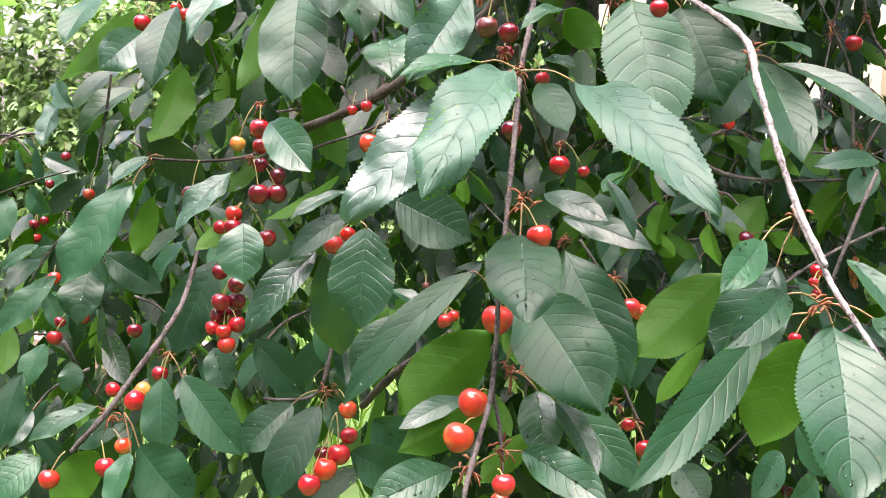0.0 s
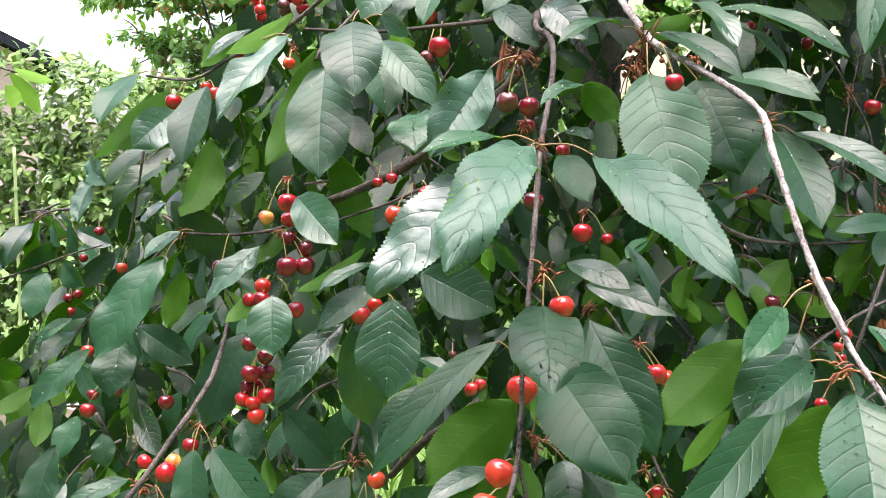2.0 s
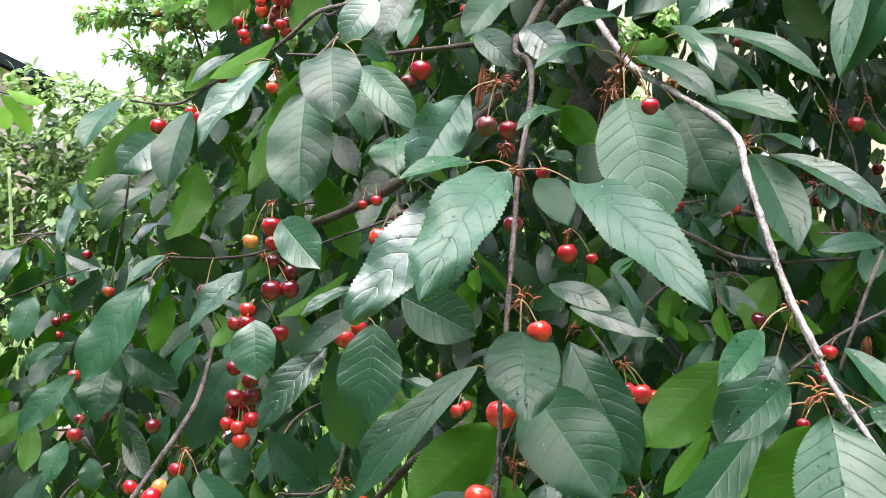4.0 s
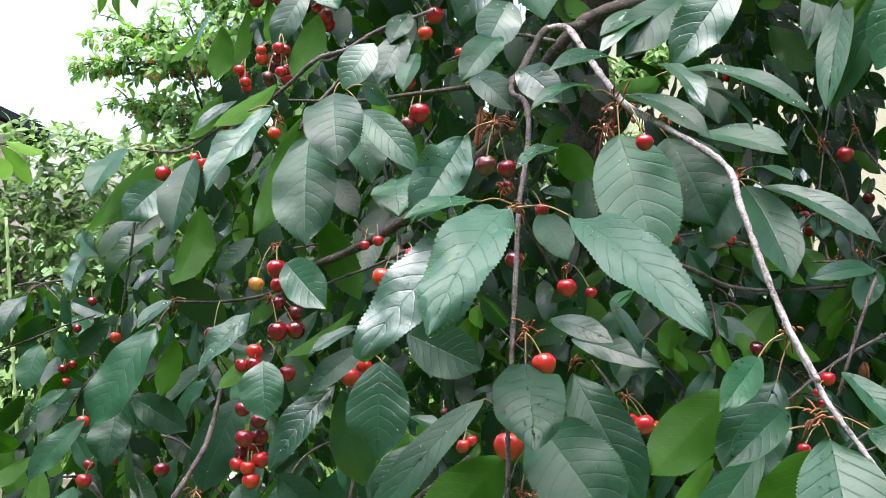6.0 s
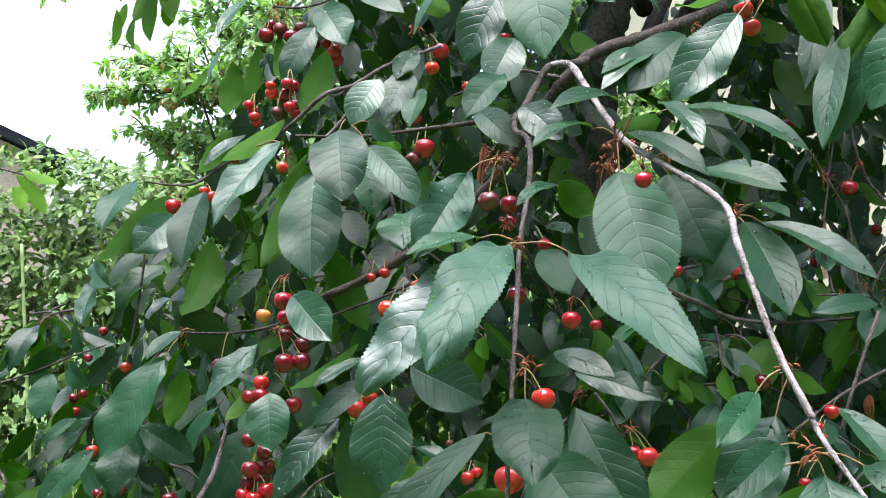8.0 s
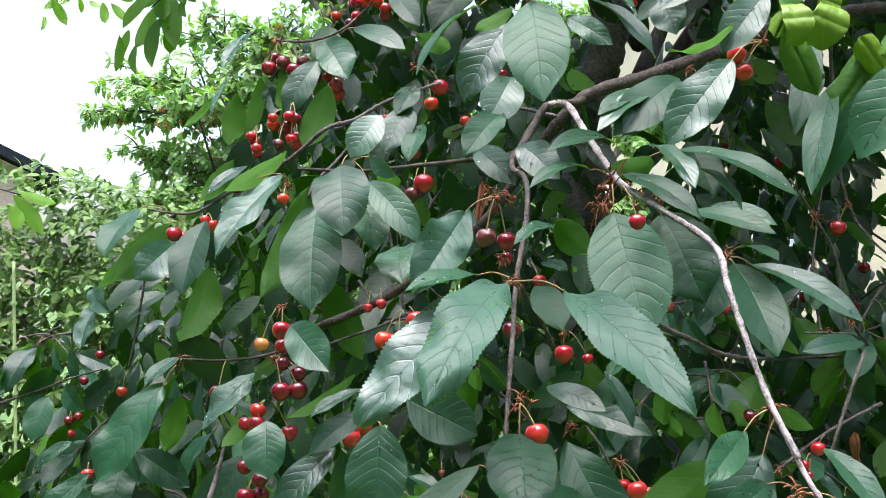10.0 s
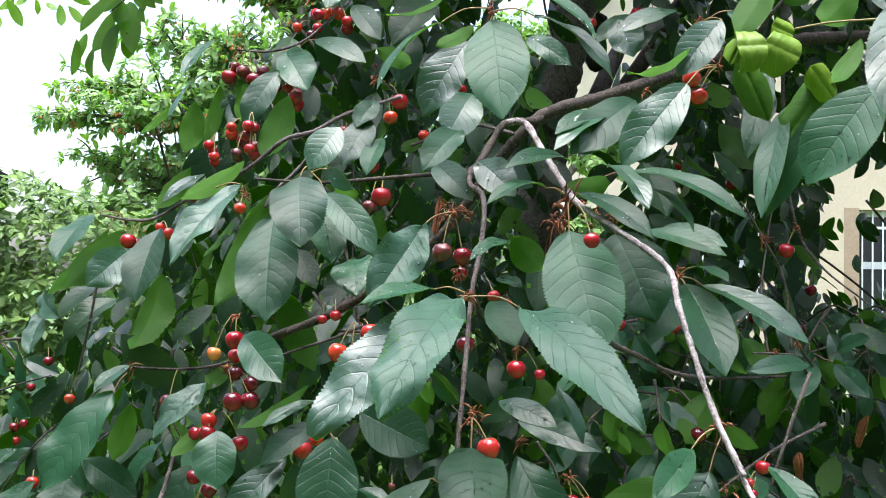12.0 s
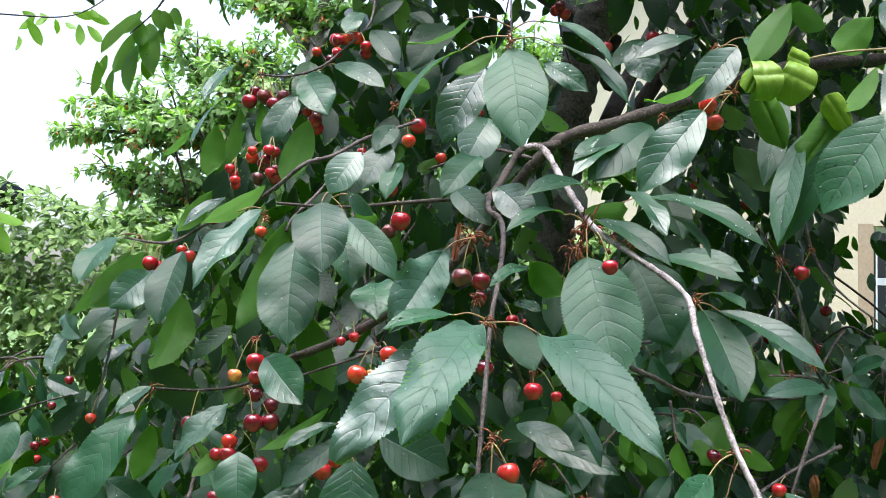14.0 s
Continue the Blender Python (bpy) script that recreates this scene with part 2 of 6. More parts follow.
def blade(length, width, fold, curl, rng, nv=80, nu=8, relief=1.0, teeth=True, twist=0.0):
    """One leaf blade along +y with its top to +z: pinched base, drawn-out tip, toothed margin, quilted between side veins.
    Returns points, faces, uvs and material slots (0 top, 1 underside)."""
    v = np.linspace(0, 1, nv + 1)
    u = np.linspace(-1, 1, nu + 1)
    if nu >= 6:
        u = np.insert(u, nu // 2 + 1, 0.035)
        u = np.insert(u, nu // 2, -0.035)
        nu += 2
    peak = 0.52
    prof = (v / peak) ** 0.82 * ((1 - v) / (1 - peak)) ** (0.82 * (1 - peak) / peak)
    width = width * 0.96
    prof = prof ** 0.97 * (1 - 0.5 * np.clip((v - 0.8) / 0.2, 0, 1) ** 1.3)
    half = width / 2 * prof
    lop = rng.uniform(-0.05, 0.05)
    U, V = np.meshgrid(u, v)
    H = half[:, None] * np.ones_like(U)
    if teeth:
        step = np.where(np.arange(nv + 1) % 2 == 1, 1.0, 0.0)[:, None]
        edge = (np.abs(U) > 0.99) * step
        H = H * (1 + 0.065 * edge)
        V = V + 0.006 * edge
    X = U * H * (1 + lop * np.sign(U))
    Y = V * length
    side = np.abs(U)
    phase = V * 9.0 - side ** 1.35 * 1.9
    soft = 0.07 * width
    Z = (np.sqrt(X ** 2 + soft ** 2) - soft) * math.tan(radians(fold * 0.8))
    Z = Z + relief * 0.0036 * length * np.abs(np.sin(np.pi * phase)) ** 1.2 * np.sin(np.pi * np.clip(side, 0, 1) ** 0.8) * np.sin(np.pi * np.clip(V, 0.02, 0.98)) ** 0.5
    w1, w2 = rng.uniform(0, 6.28), rng.uniform(0, 6.28)
    if relief > 1.6:
        Z = Z + 0.010 * width * np.sin(side * 13 + w1 + V * 4) * np.sin(np.pi * phase + w2) * np.clip(side * 4, 0, 1)
    Z = Z + 0.045 * width * relief * side ** 2 * (np.sin(V * 9 + w1 + U) + 0.7 * np.sin(V * 17 + w2 - U))
    bend = radians(curl) * 2
    ang = bend * (V - 0.5)
    if abs(bend) > 1e-3:
        rad = length / bend
        yb = rad * (np.sin(ang) + math.sin(bend / 2)) + Z * np.sin(ang)
        zb = rad * (np.cos(ang) - math.cos(bend / 2)) + Z * np.cos(ang)
        chord = 2 * rad * math.sin(bend / 2)
        Y, Z = yb * length / chord, zb
    tw = radians(twist) * (V - 0.3)
    X, Z = X * np.cos(tw) - Z * np.sin(tw), Z * np.cos(tw) + X * np.sin(tw)
    P = np.stack([X, Y, Z], -1).reshape(-1, 3)
    k = (nv + 1) * (nu + 1)
    low = P.copy()
    low[:, 2] -= 0.00035
    uv = np.stack([(U + 1) / 2, V], -1).reshape(-1, 2)
    i = (np.arange(nv)[:, None] * (nu + 1) + np.arange(nu)[None, :]).ravel()
    top = np.stack([i, i + 1, i + nu + 2, i + nu + 1], -1)
    return np.vstack([P, low]), np.vstack([top, top[:, ::-1] + k]), np.vstack([uv, uv]), np.r_[np.zeros(len(top), int), np.ones(len(top), int)]


def stand(base, tip, roll):
    """The pose of a blade from base to tip; at roll 0 its top turns to -y as far as it can."""
    b, y = Vector(base), (Vector(tip) - Vector(base)).normalized()
    z = Vector((0, -1, 0.15))
    z = (z - y * z.dot(y)).normalized()
    z = Matrix.Rotation(radians(roll), 3, y) @ z
    x = y.cross(z)
    return Matrix.Translation(b) @ Matrix((x, y, z)).transposed().to_4x4()


def tube(points, radii, sides=7, knobbly=0.0, rng=None, sub=6):
    """Verts and faces of a smooth tapered tube through the points."""
    pts = [Vector(p) for p in points]
    out, rad = [], []
    for i in range(len(pts) - 1):
        p0, p1, p2, p3 = pts[max(i - 1, 0)], pts[i], pts[i + 1], pts[min(i + 2, len(pts) - 1)]
        for s in range(sub):
            t = s / sub
            out.append(0.5 * (2 * p1 + (p2 - p0) * t + (2 * p0 - 5 * p1 + 4 * p2 - p3) * t * t + (3 * p1 - p0 - 3 * p2 + p3) * t ** 3))
            rad.append(radii[i] * (1 - t) + radii[i + 1] * t)
    out.append(pts[-1])
    rad.append(radii[-1])
    verts, faces = [], []
    side = Vector((1, 0.2, 0.1))
    for i, p in enumerate(out):
        d = (out[min(i + 1, len(out) - 1)] - out[max(i - 1, 0)]).normalized()
        side = (side - d * side.dot(d)).normalized()
        other = d.cross(side)
        swell = 1 + (knobbly * rng.uniform(-1, 1) if rng else 0)
        for k in range(sides):
            a = 2 * math.pi * k / sides
            r = rad[i] * swell * (1 + (knobbly * 0.5 * rng.uniform(-1, 1) if rng else 0))
            verts.append(p + side * (math.cos(a) * r) + other * (math.sin(a) * r))
    for i in range(len(out) - 1):
        for k in range(sides):
            k2 = (k + 1) % sides
            faces.append((i * sides + k, i * sides + k2, (i + 1) * sides + k2, (i + 1) * sides + k))
    faces.append(tuple(range(sides))[::-1])
    faces.append(tuple(range(len(verts) - sides, len(verts))))
    return verts, faces


def join(pieces):
    verts, faces, k = [], [], 0
    for v, f in pieces:
        verts += list(v)
        faces += [tuple(i + k for i in q) for q in f]
        k += len(v)
    return verts, faces


def box(x0, x1, y0, y1, z0, z1):
    v = [(x, y, z) for z in (z0, z1) for x, y in ((x0, y0), (x1, y0), (x1, y1), (x0, y1))]
    return v, [(3, 2, 1, 0), (4, 5, 6, 7), (0, 1, 5, 4), (1, 2, 6, 5), (2, 3, 7, 6), (3, 0, 4, 7)]


def weld(b):
    """Joins equal corners and drops the faces between neighbours, so that boxes side by side are one body."""
    seen, order, faces = {}, [], {}
    for face in b[1]:
        key = []
        for i in face:
            p = tuple(round(c, 5) for c in b[0][i])
            if p not in seen:
                seen[p] = len(order)
                order.append(p)
            key.append(seen[p])
        mark = tuple(sorted(key))
        if mark in faces:
            del faces[mark]
        else:
            faces[mark] = tuple(key)
    return order, list(faces.values())


def solid(name, b, mat, parent=None, label=""):
    return part(name, mesh_of(name, *b, [mat], smooth=False), parent, label)


def scatter(kit, places):
    """Joins many copies of blades: places are (which, 4x4 matrix). Returns verts, faces, uvs, slots."""
    V, F, T, S, k = [], [], [], [], 0
    for which, m in places:
        v, f, t, s = kit[which]
        a = np.array(m)
        V.append(v @ a[:3, :3].T + a[:3, 3])
        F.append(f + k)
        T.append(t)
        S.append(s)
        k += len(v)
    return np.vstack(V), np.vstack(F), np.vstack(T), np.concatenate(S)


# ---- ground ----
gv, gf = [], []
N = 60
for j in range(N + 1):
    for i in range(N + 1):
        x = math.copysign(abs(i / N * 2 - 1) ** 3, i / N * 2 - 1) * 400
        y = math.copysign(abs(j / N * 2 - 1) ** 3, j / N * 2 - 1) * 400 + 3
        gv.append((x, y, 0.05 * noise.noise((x * 0.6, y * 0.6, 0)) if abs(x) < 30 and abs(y) < 30 else 0))
for j in range(N):
    for i in range(N):
        a = j * (N + 1) + i
        gf.append((a, a + 1, a + N + 2, a + N + 1))
tagged(part("ground", mesh_of("ground", gv, gf, [soil_grass])), "bright green garden lawn under the trees", "lawn", kind="structure")

rng = random.Random(5)
kit = [blade(0.16 + 0.05 * i, 0.012, 12, 18 + 9 * i, rng, nv=3, nu=2, relief=0, teeth=False) for i in range(4)]
spots = []
for i in range(5200):
    x, y = rng.uniform(-3.2, 2.2), rng.uniform(1.6, 6.5)
    spots.append((rng.randrange(4), pose(x, y, 0.0, rng.uniform(45, 95), rng.uniform(-30, 30), rng.uniform(0, 360)) @ Matrix.Scale(rng.uniform(0.5, 1.3), 4)))
v, f, t, s = scatter(kit, spots)
tagged(part("grass", mesh_of("grass", v, f, [grass_blade, grass_blade], t, s)), "fresh light green grass blades of the garden lawn", "grass", kind="stuff")


# ---- house with barred windows, behind the tree ----
house = tagged(new("house"), "cream rendered house wall with white barred windows", "house")
house.matrix_world = pose(0, 12.0, 0, 0, 0, 0)
WALL0, WALL1, THICK = 2.3, 14.0, 0.4
openings = [(2.95, 3.72, 1.1, 2.52), (4.80, 6.0, 1.1, 2.52), (7.6, 8.8, 1.1, 2.52)]
xs = sorted({WALL0, WALL1, *[o[0] for o in openings], *[o[1] for o in openings]})
zs = sorted({-0.05, 6.2, *[o[2] for o in openings], *[o[3] for o in openings]})
pieces = []
for x0, x1 in zip(xs, xs[1:]):
    for z0, z1 in zip(zs, zs[1:]):
        if not any(o[0] <= x0 and x1 <= o[1] and o[2] <= z0 and z1 <= o[3] for o in openings):
            pieces.append(box(x0, x1, 0, THICK, z0, z1))
part("wall", mesh_of("wall", *weld(join(pieces)), [render_wall], smooth=False), house)
solid("side_wall", box(WALL0, WALL0 + 0.4, THICK, 8, -0.05, 6.2), render_wall, house)
solid("back_wall", box(WALL0, WALL1, 8, 8.4, -0.05, 6.2), render_wall, house)
part("roof", mesh_of("roof", [(WALL0 - 0.4, -0.5, 6.15), (WALL1 + 0.4, -0.5, 6.15), (WALL1 + 0.4, 4, 8.6), (WALL0 - 0.4, 4, 8.6), (WALL0 - 0.4, 8.9, 6.15), (WALL1 + 0.4, 8.9, 6.15)],
     [(0, 1, 2, 3), (3, 2, 5, 4), (0, 3, 4), (1, 5, 2), (0, 4, 5, 1)], [roof_dark], smooth=False), house)
for x0, x1, z0, z1 in openings:
    win = part("window", mesh_of("window", *join([box(x0, x1, 0.2, 0.26, z0, z0 + 0.07), box(x0, x1, 0.2, 0.26, z1 - 0.07, z1), box(x0, x0 + 0.07, 0.2, 0.26, z0 + 0.07, z1 - 0.07),
               box(x1 - 0.07, x1, 0.2, 0.26, z0 + 0.07, z1 - 0.07), box((x0 + x1) / 2 - 0.035, (x0 + x1) / 2 + 0.035, 0.2, 0.26, z0 + 0.07, z1 - 0.07),
               box(x0 + 0.07, x1 - 0.07, 0.205, 0.255, z0 + 0.52 * (z1 - z0), z0 + 0.58 * (z1 - z0))]), [white_paint], smooth=False), house, "white painted window frame")
    solid("pane", box(x0 + 0.06, x1 - 0.06, 0.225, 0.235, z0 + 0.06, z1 - 0.06), glass, win)
    part("reveal", mesh_of("reveal", *join([box(x0, x0 + 0.004, -0.002, 0.2, z0, z1), box(x1 - 0.004, x1, -0.002, 0.2, z0, z1), box(x0 + 0.004, x1 - 0.004, -0.002, 0.2, z1 - 0.004, z1),
                                            box(x0 + 0.004, x1 - 0.004, -0.002, 0.2, z0, z0 + 0.004)]), [reveal_paint], smooth=False), win)
    solid("surround", box(x0 - 0.17, x0, -0.006, 0.03, z0, z1 + 0.02), reveal_paint, win, "brownish rendered window surround")
    count = max(4, round((x1 - x0) / 0.12))
    bars = [box(x0 + (x1 - x0) * (k + 0.5) / count - 0.008, x0 + (x1 - x0) * (k + 0.5) / count + 0.008, 0.05, 0.066, z0, z1) for k in range(count)]
    for k, b in enumerate(bars):
        solid("bar", b, white_paint, win)
    solid("crossbar", box(x0, x1, 0.047, 0.069, z1 - 0.22, z1 - 0.19), white_paint, win)
    solid("crossbar", box(x0, x1, 0.047, 0.069, z0 + 0.2, z0 + 0.23), white_paint, win)

# ---- shed with a dark roof far off ----
shed = tagged(new("shed"), "far outbuilding with a dark pitched roof", "shed")
shed.matrix_world = pose(-13.07, 20.34, 0, 0, 0, 23)
solid("wall", box(-3.6, 3.6, 0, 5, -0.05, 3.75), brick_pale, shed)
gable = [(-4.0, 3.72), (0.1, 5.75), (4.15, 3.72), (4.15, 3.5), (0.1, 5.53), (-4.0, 3.5)]
part("roof", mesh_of("roof", [(x, y, z) for y in (-0.5, 5.5) for x, z in gable],
     [(0, 1, 4, 5), (1, 2, 3, 4), (11, 10, 7, 6), (10, 9, 8, 7)] + [(k, k + 6, (k + 1) % 6 + 6, (k + 1) % 6) for k in range(6)], [roof_dark], smooth=False), shed)
part("gable", mesh_of("gable", [(x, y, z) for y in (0.1, 4.9) for x, z in ((-3.6, 3.74), (3.6, 3.74), (0.1, 5.45))], [(0, 1, 2), (5, 4, 3)], [brick_pale], smooth=False), shed)


# ---- garden trees and hedge behind ----
def crown(centre, radii, clumps, leaves, size, rng, droop=0.3, spread=2.1):
    """Leaf places of an uneven crown: clumps of leaves spread through an ellipsoid."""
    out = []
    for c in range(clumps * 2 // 3):
        while True:
            p = Vector((rng.uniform(-1, 1), rng.uniform(-1, 1), rng.uniform(-1, 1)))
            if 0.25 < p.length < 1:
                break
        p = Vector(centre) + Vector((p.x * radii[0], p.y * radii[1], p.z * radii[2]))
        for k in range(leaves * 2):
            o = Vector((rng.gauss(0, 1), rng.gauss(0, 1), rng.gauss(0, 0.45)))
            q = p + o * (size * spread * min(1.0, 1.5 / o.length))
            d = Vector((rng.gauss(0, 1), rng.gauss(0, 1), rng.gauss(-droop * 2, 0.6)))
            out.append((rng.randrange(3), stand(q, q + d, rng.uniform(-90, 90)) @ Matrix.Scale(rng.uniform(0.7, 1.25) * size / 0.1, 4)))
    return out


far_kit = [blade(0.11, 0.048, 14, 12 + 8 * i, random.Random(i), nv=4, nu=2, relief=0, teeth=False) for i in range(3)]
berry_points = [(0.012 * math.cos(a) * r, 0.012 * math.sin(a) * r, 0.012 * z) for r, z in ((0.55, 0.85), (1, 0), (0.55, -0.85)) for a in (0, 1.257, 2.513, 3.77, 5.027)]
berry_faces = [(k, (k + 1) % 5, (k + 1) % 5 + 5, k + 5) for k in range(5)] + [(k + 5, (k + 1) % 5 + 5, (k + 1) % 5 + 10, k + 10) for k in range(5)]
berry = (np.array(berry_points), np.array(berry_faces), np.zeros((15, 2)), np.full(10, 2))


def perch(base, way_to, up):
    """The pose of a blade from base along a direction, its top turned up."""
    y = way_to.normalized()
    z = (up - y * up.dot(y)).normalized()
    return Matrix.Translation(base) @ Matrix((y.cross(z), y, z)).transposed().to_4x4()


def rosette(p, out, size, rng, leaves):
    """A shoot's end: leaves that spread round it and hang."""
    out = out.normalized()
    a = out.cross(Vector((0.3, 0.2, 1))).normalized()
    b = out.cross(a)
    for k in range(leaves):
        t = 6.283 * k / leaves + rng.uniform(-0.4, 0.4)
        d = out * rng.uniform(0.1, 0.9) + (a * math.cos(t) + b * math.sin(t)) * rng.uniform(0.6, 1.1) + Vector((0, 0, -rng.uniform(0.2, 0.9)))
        up = Vector((rng.gauss(0, 0.35), rng.gauss(-0.35, 0.35), 1)) + out * 0.3
        yield rng.randrange(3), perch(p + out * rng.uniform(-0.03, 0.03), d, up) @ Matrix.Scale(rng.uniform(0.75, 1.25) * size / 0.11, 4)


def garden_tree(name, label, foot, height, lean, boughs, mat, size, seed, fruit=0.0):
    """boughs: where each one ends and how many side shoots it bears. Leaves stand in rosettes along the shoots."""
    rng = random.Random(seed)
    tree = tagged(new(name), label, "tree")
    tree.matrix_world = pose(*foot)
    base, top = Vector((0, 0, -0.05)), Vector((lean, 0, height))
    pts = [base.lerp(top, k / 5) + Vector((rng.uniform(-0.06, 0.06), rng.uniform(-0.06, 0.06), 0)) * (k > 0) for k in range(6)]
    part("trunk", mesh_of("trunk", *tube(pts, [0.13 * (1 - k / 7) for k in range(6)], 9, 0.05, rng), [garden_bark]), tree)
    places, shoots = [], []
    for end, count in boughs:
        end = Vector(end)
        start = min(pts[1:], key=lambda q: (q - end).length + abs(q.z - end.z + 0.7))
        mid = start.lerp(end, 0.5) + Vector((0, rng.uniform(-0.1, 0.1), 0.14))
        part("limb", mesh_of("limb", *tube([start, mid, end], [0.045, 0.025, 0.008], 6, 0.05, rng), [garden_bark]), tree)
        for k in range(count * 3):
            t = 0.3 + 0.7 * (k + rng.random()) / (count * 3)
            p = start.lerp(mid, t * 2) if t < 0.5 else mid.lerp(end, t * 2 - 1)
            d = Vector((rng.gauss(0, 1), rng.gauss(0, 1), rng.gauss(0.1, 0.55))) + (end - start).normalized() * 0.8
            d = d.normalized() * rng.uniform(0.2, 0.46)
            shoots.append(tube([p, p + d * 0.6 + Vector((0, 0, 0.03)), p + d], [0.010, 0.007, 0.004], 4, sub=2))
            for q in range(5):
                at = p + d * (0.25 + 0.19 * q) + Vector((rng.gauss(0, 0.04), rng.gauss(0, 0.04), rng.gauss(0, 0.03)))
                places += rosette(at, d, size, rng, rng.randrange(6, 10))
                if rng.random() < fruit * 0.4:
                    for w in range(rng.randrange(3, 7)):
                        places.append((3, Matrix.Translation(at + Vector((rng.gauss(0, 0.025), rng.gauss(-0.03, 0.025), rng.gauss(-0.06, 0.02))))))
    tagged(part("brushwood", mesh_of("brushwood", *join(shoots), [garden_bark]), tree), kind="stuff")
    v, f, t, s = scatter(far_kit + [berry], places)
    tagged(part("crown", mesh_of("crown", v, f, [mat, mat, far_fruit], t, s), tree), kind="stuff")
    return tree


garden_tree("garden_tree", "tall light green cherry tree in the garden with orange fruit, paled for haze", (-1.48, 9.0, 0), 4.6, 0.3,
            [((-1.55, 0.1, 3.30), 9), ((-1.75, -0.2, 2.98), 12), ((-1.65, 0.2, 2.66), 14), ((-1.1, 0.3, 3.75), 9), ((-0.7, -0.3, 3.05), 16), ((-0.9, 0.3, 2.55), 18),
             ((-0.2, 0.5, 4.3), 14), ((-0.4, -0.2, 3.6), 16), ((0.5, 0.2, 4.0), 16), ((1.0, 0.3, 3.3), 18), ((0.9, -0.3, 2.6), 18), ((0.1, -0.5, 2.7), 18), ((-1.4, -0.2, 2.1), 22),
             ((-0.5, -0.4, 2.0), 22), ((0.6, -0.3, 1.9), 18), ((1.3, 0.1, 2.2), 16), ((0.2, -0.4, 1.4), 16), ((-1.0, -0.4, 1.5), 18), ((0.2, 0.2, 4.9), 12), ((-0.7, 0.3, 4.5), 8)], far_leaf_hazed, 0.092, 3, 0.35)
garden_tree("garden_tree", "leafy light green garden tree near the house, paled for haze", (0.9, 10.0, 0), 4.2, 0.2,
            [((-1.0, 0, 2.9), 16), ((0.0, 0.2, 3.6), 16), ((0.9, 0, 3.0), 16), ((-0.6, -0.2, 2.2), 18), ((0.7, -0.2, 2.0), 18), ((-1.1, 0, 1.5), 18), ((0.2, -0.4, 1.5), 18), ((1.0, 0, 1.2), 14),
             ((-0.4, 0.2, 4.1), 10)], far_leaf_hazed, 0.092, 4)
rng = random.Random(11)
places = []
for k in range(9):
    x = -6.6 + k * 0.8
    top = 1.15 + rng.uniform(-0.1, 0.2)
    for q in range(640):
        a, b, c = rng.uniform(-1, 1), rng.uniform(-1, 1), rng.uniform(-1, 1)
        at = Vector((x + 0.75 * a, 7.6 + 0.6 * b, 1.1 + top * c * math.sqrt(1 - 0.4 * a * a)))
        places += rosette(at, Vector((a, b - 0.5, c + 0.4)), 0.088, rng, rng.randrange(6, 10))
v, f, t, s = scatter(far_kit, places)
hedge = tagged(new("hedge"), "loose green hedge of garden shrubs", "hedge")
hedge.matrix_world = pose(0, 0, 0)
tagged(part("foliage", mesh_of("foliage", v, f, [hedge_leaf, hedge_leaf], t, s), hedge), kind="stuff")
for k in range(9):
    x = -6.6 + k * 0.8
    part("stem", mesh_of("stem", *tube([(x, 7.6, -0.05), (x + rng.uniform(-0.1, 0.1), 7.6, 0.9), (x + rng.uniform(-0.3, 0.3), 7.6, 1.7)], [0.04, 0.03, 0.01], 6), [trunk_bark]), hedge)


# ---- low shrubs between the cherry tree and the house ----
for k, (x, y, h) in enumerate(((0.5, 5.6, 0.7), (1.25, 5.9, 0.85), (2.05, 5.5, 0.8), (2.8, 6.0, 0.95))):
    rng = random.Random(40 + k)
    shrub = tagged(new("shrub"), "low dark green garden shrub on the lawn", "shrub", "shrubs before the house")
    shrub.matrix_world = pose(x, y, 0)
    for q in range(4):
        part("stem", mesh_of("stem", *tube([(0, 0, -0.03), (rng.uniform(-0.15, 0.15), rng.uniform(-0.1, 0.1), h * 0.5), (rng.uniform(-0.35, 0.35), rng.uniform(-0.2, 0.2), h)], [0.014, 0.01, 0.004], 6), [trunk_bark]), shrub)
    v, f, t, s = scatter(far_kit, crown((0, 0, h * 0.62), (0.5, 0.42, h * 0.62), 60, 12, 0.08, rng))
    tagged(part("foliage", mesh_of("foliage", v, f, [mass_shaded, mass_under], t, s), shrub), kind="stuff")

# unseen hedge behind the camera, added to hold off low skylight
rng = random.Random(12)
places = []
for k in range(15):
    a = radians(150 + k * 17)
    places += crown((5.0 * math.cos(a) + 0.5, 4.5 * math.sin(a) + 0.8, 3.1), (1.0, 0.9, 3.3), 200, 16, 0.14, rng)
v, f, t, s = scatter(far_kit, places)
behind = tagged(new("hedge"), "tall dense dark green hedge out of view, added to block low sky", "hedge")
behind.matrix_world = pose(0, 0, 0)
tagged(part("foliage", mesh_of("foliage", v, f, [mass_shaded, mass_shaded], t, s), behind), kind="stuff")

# ---- the cherry tree ----
tree = tagged(new("cherry_tree"), "cherry tree with drooping branches, wet dark green leaves and ripening cherries", "tree")
tree.matrix_world = pose(0, 0, 0)
rng = random.Random(21)


def limb(name, stations, skin_of=None):
    thick = max(s[3] for s in stations)
    return part(name, mesh_of(name, *tube([s[:3] for s in stations], [s[3] * 0.6 for s in stations], 10, 0.10 if thick > 0.007 else 0.17, rng, 14), [skin_of or (trunk_bark if thick > 0.03 else limb_bark if thick > 0.007 else twig_bark)]), tree)


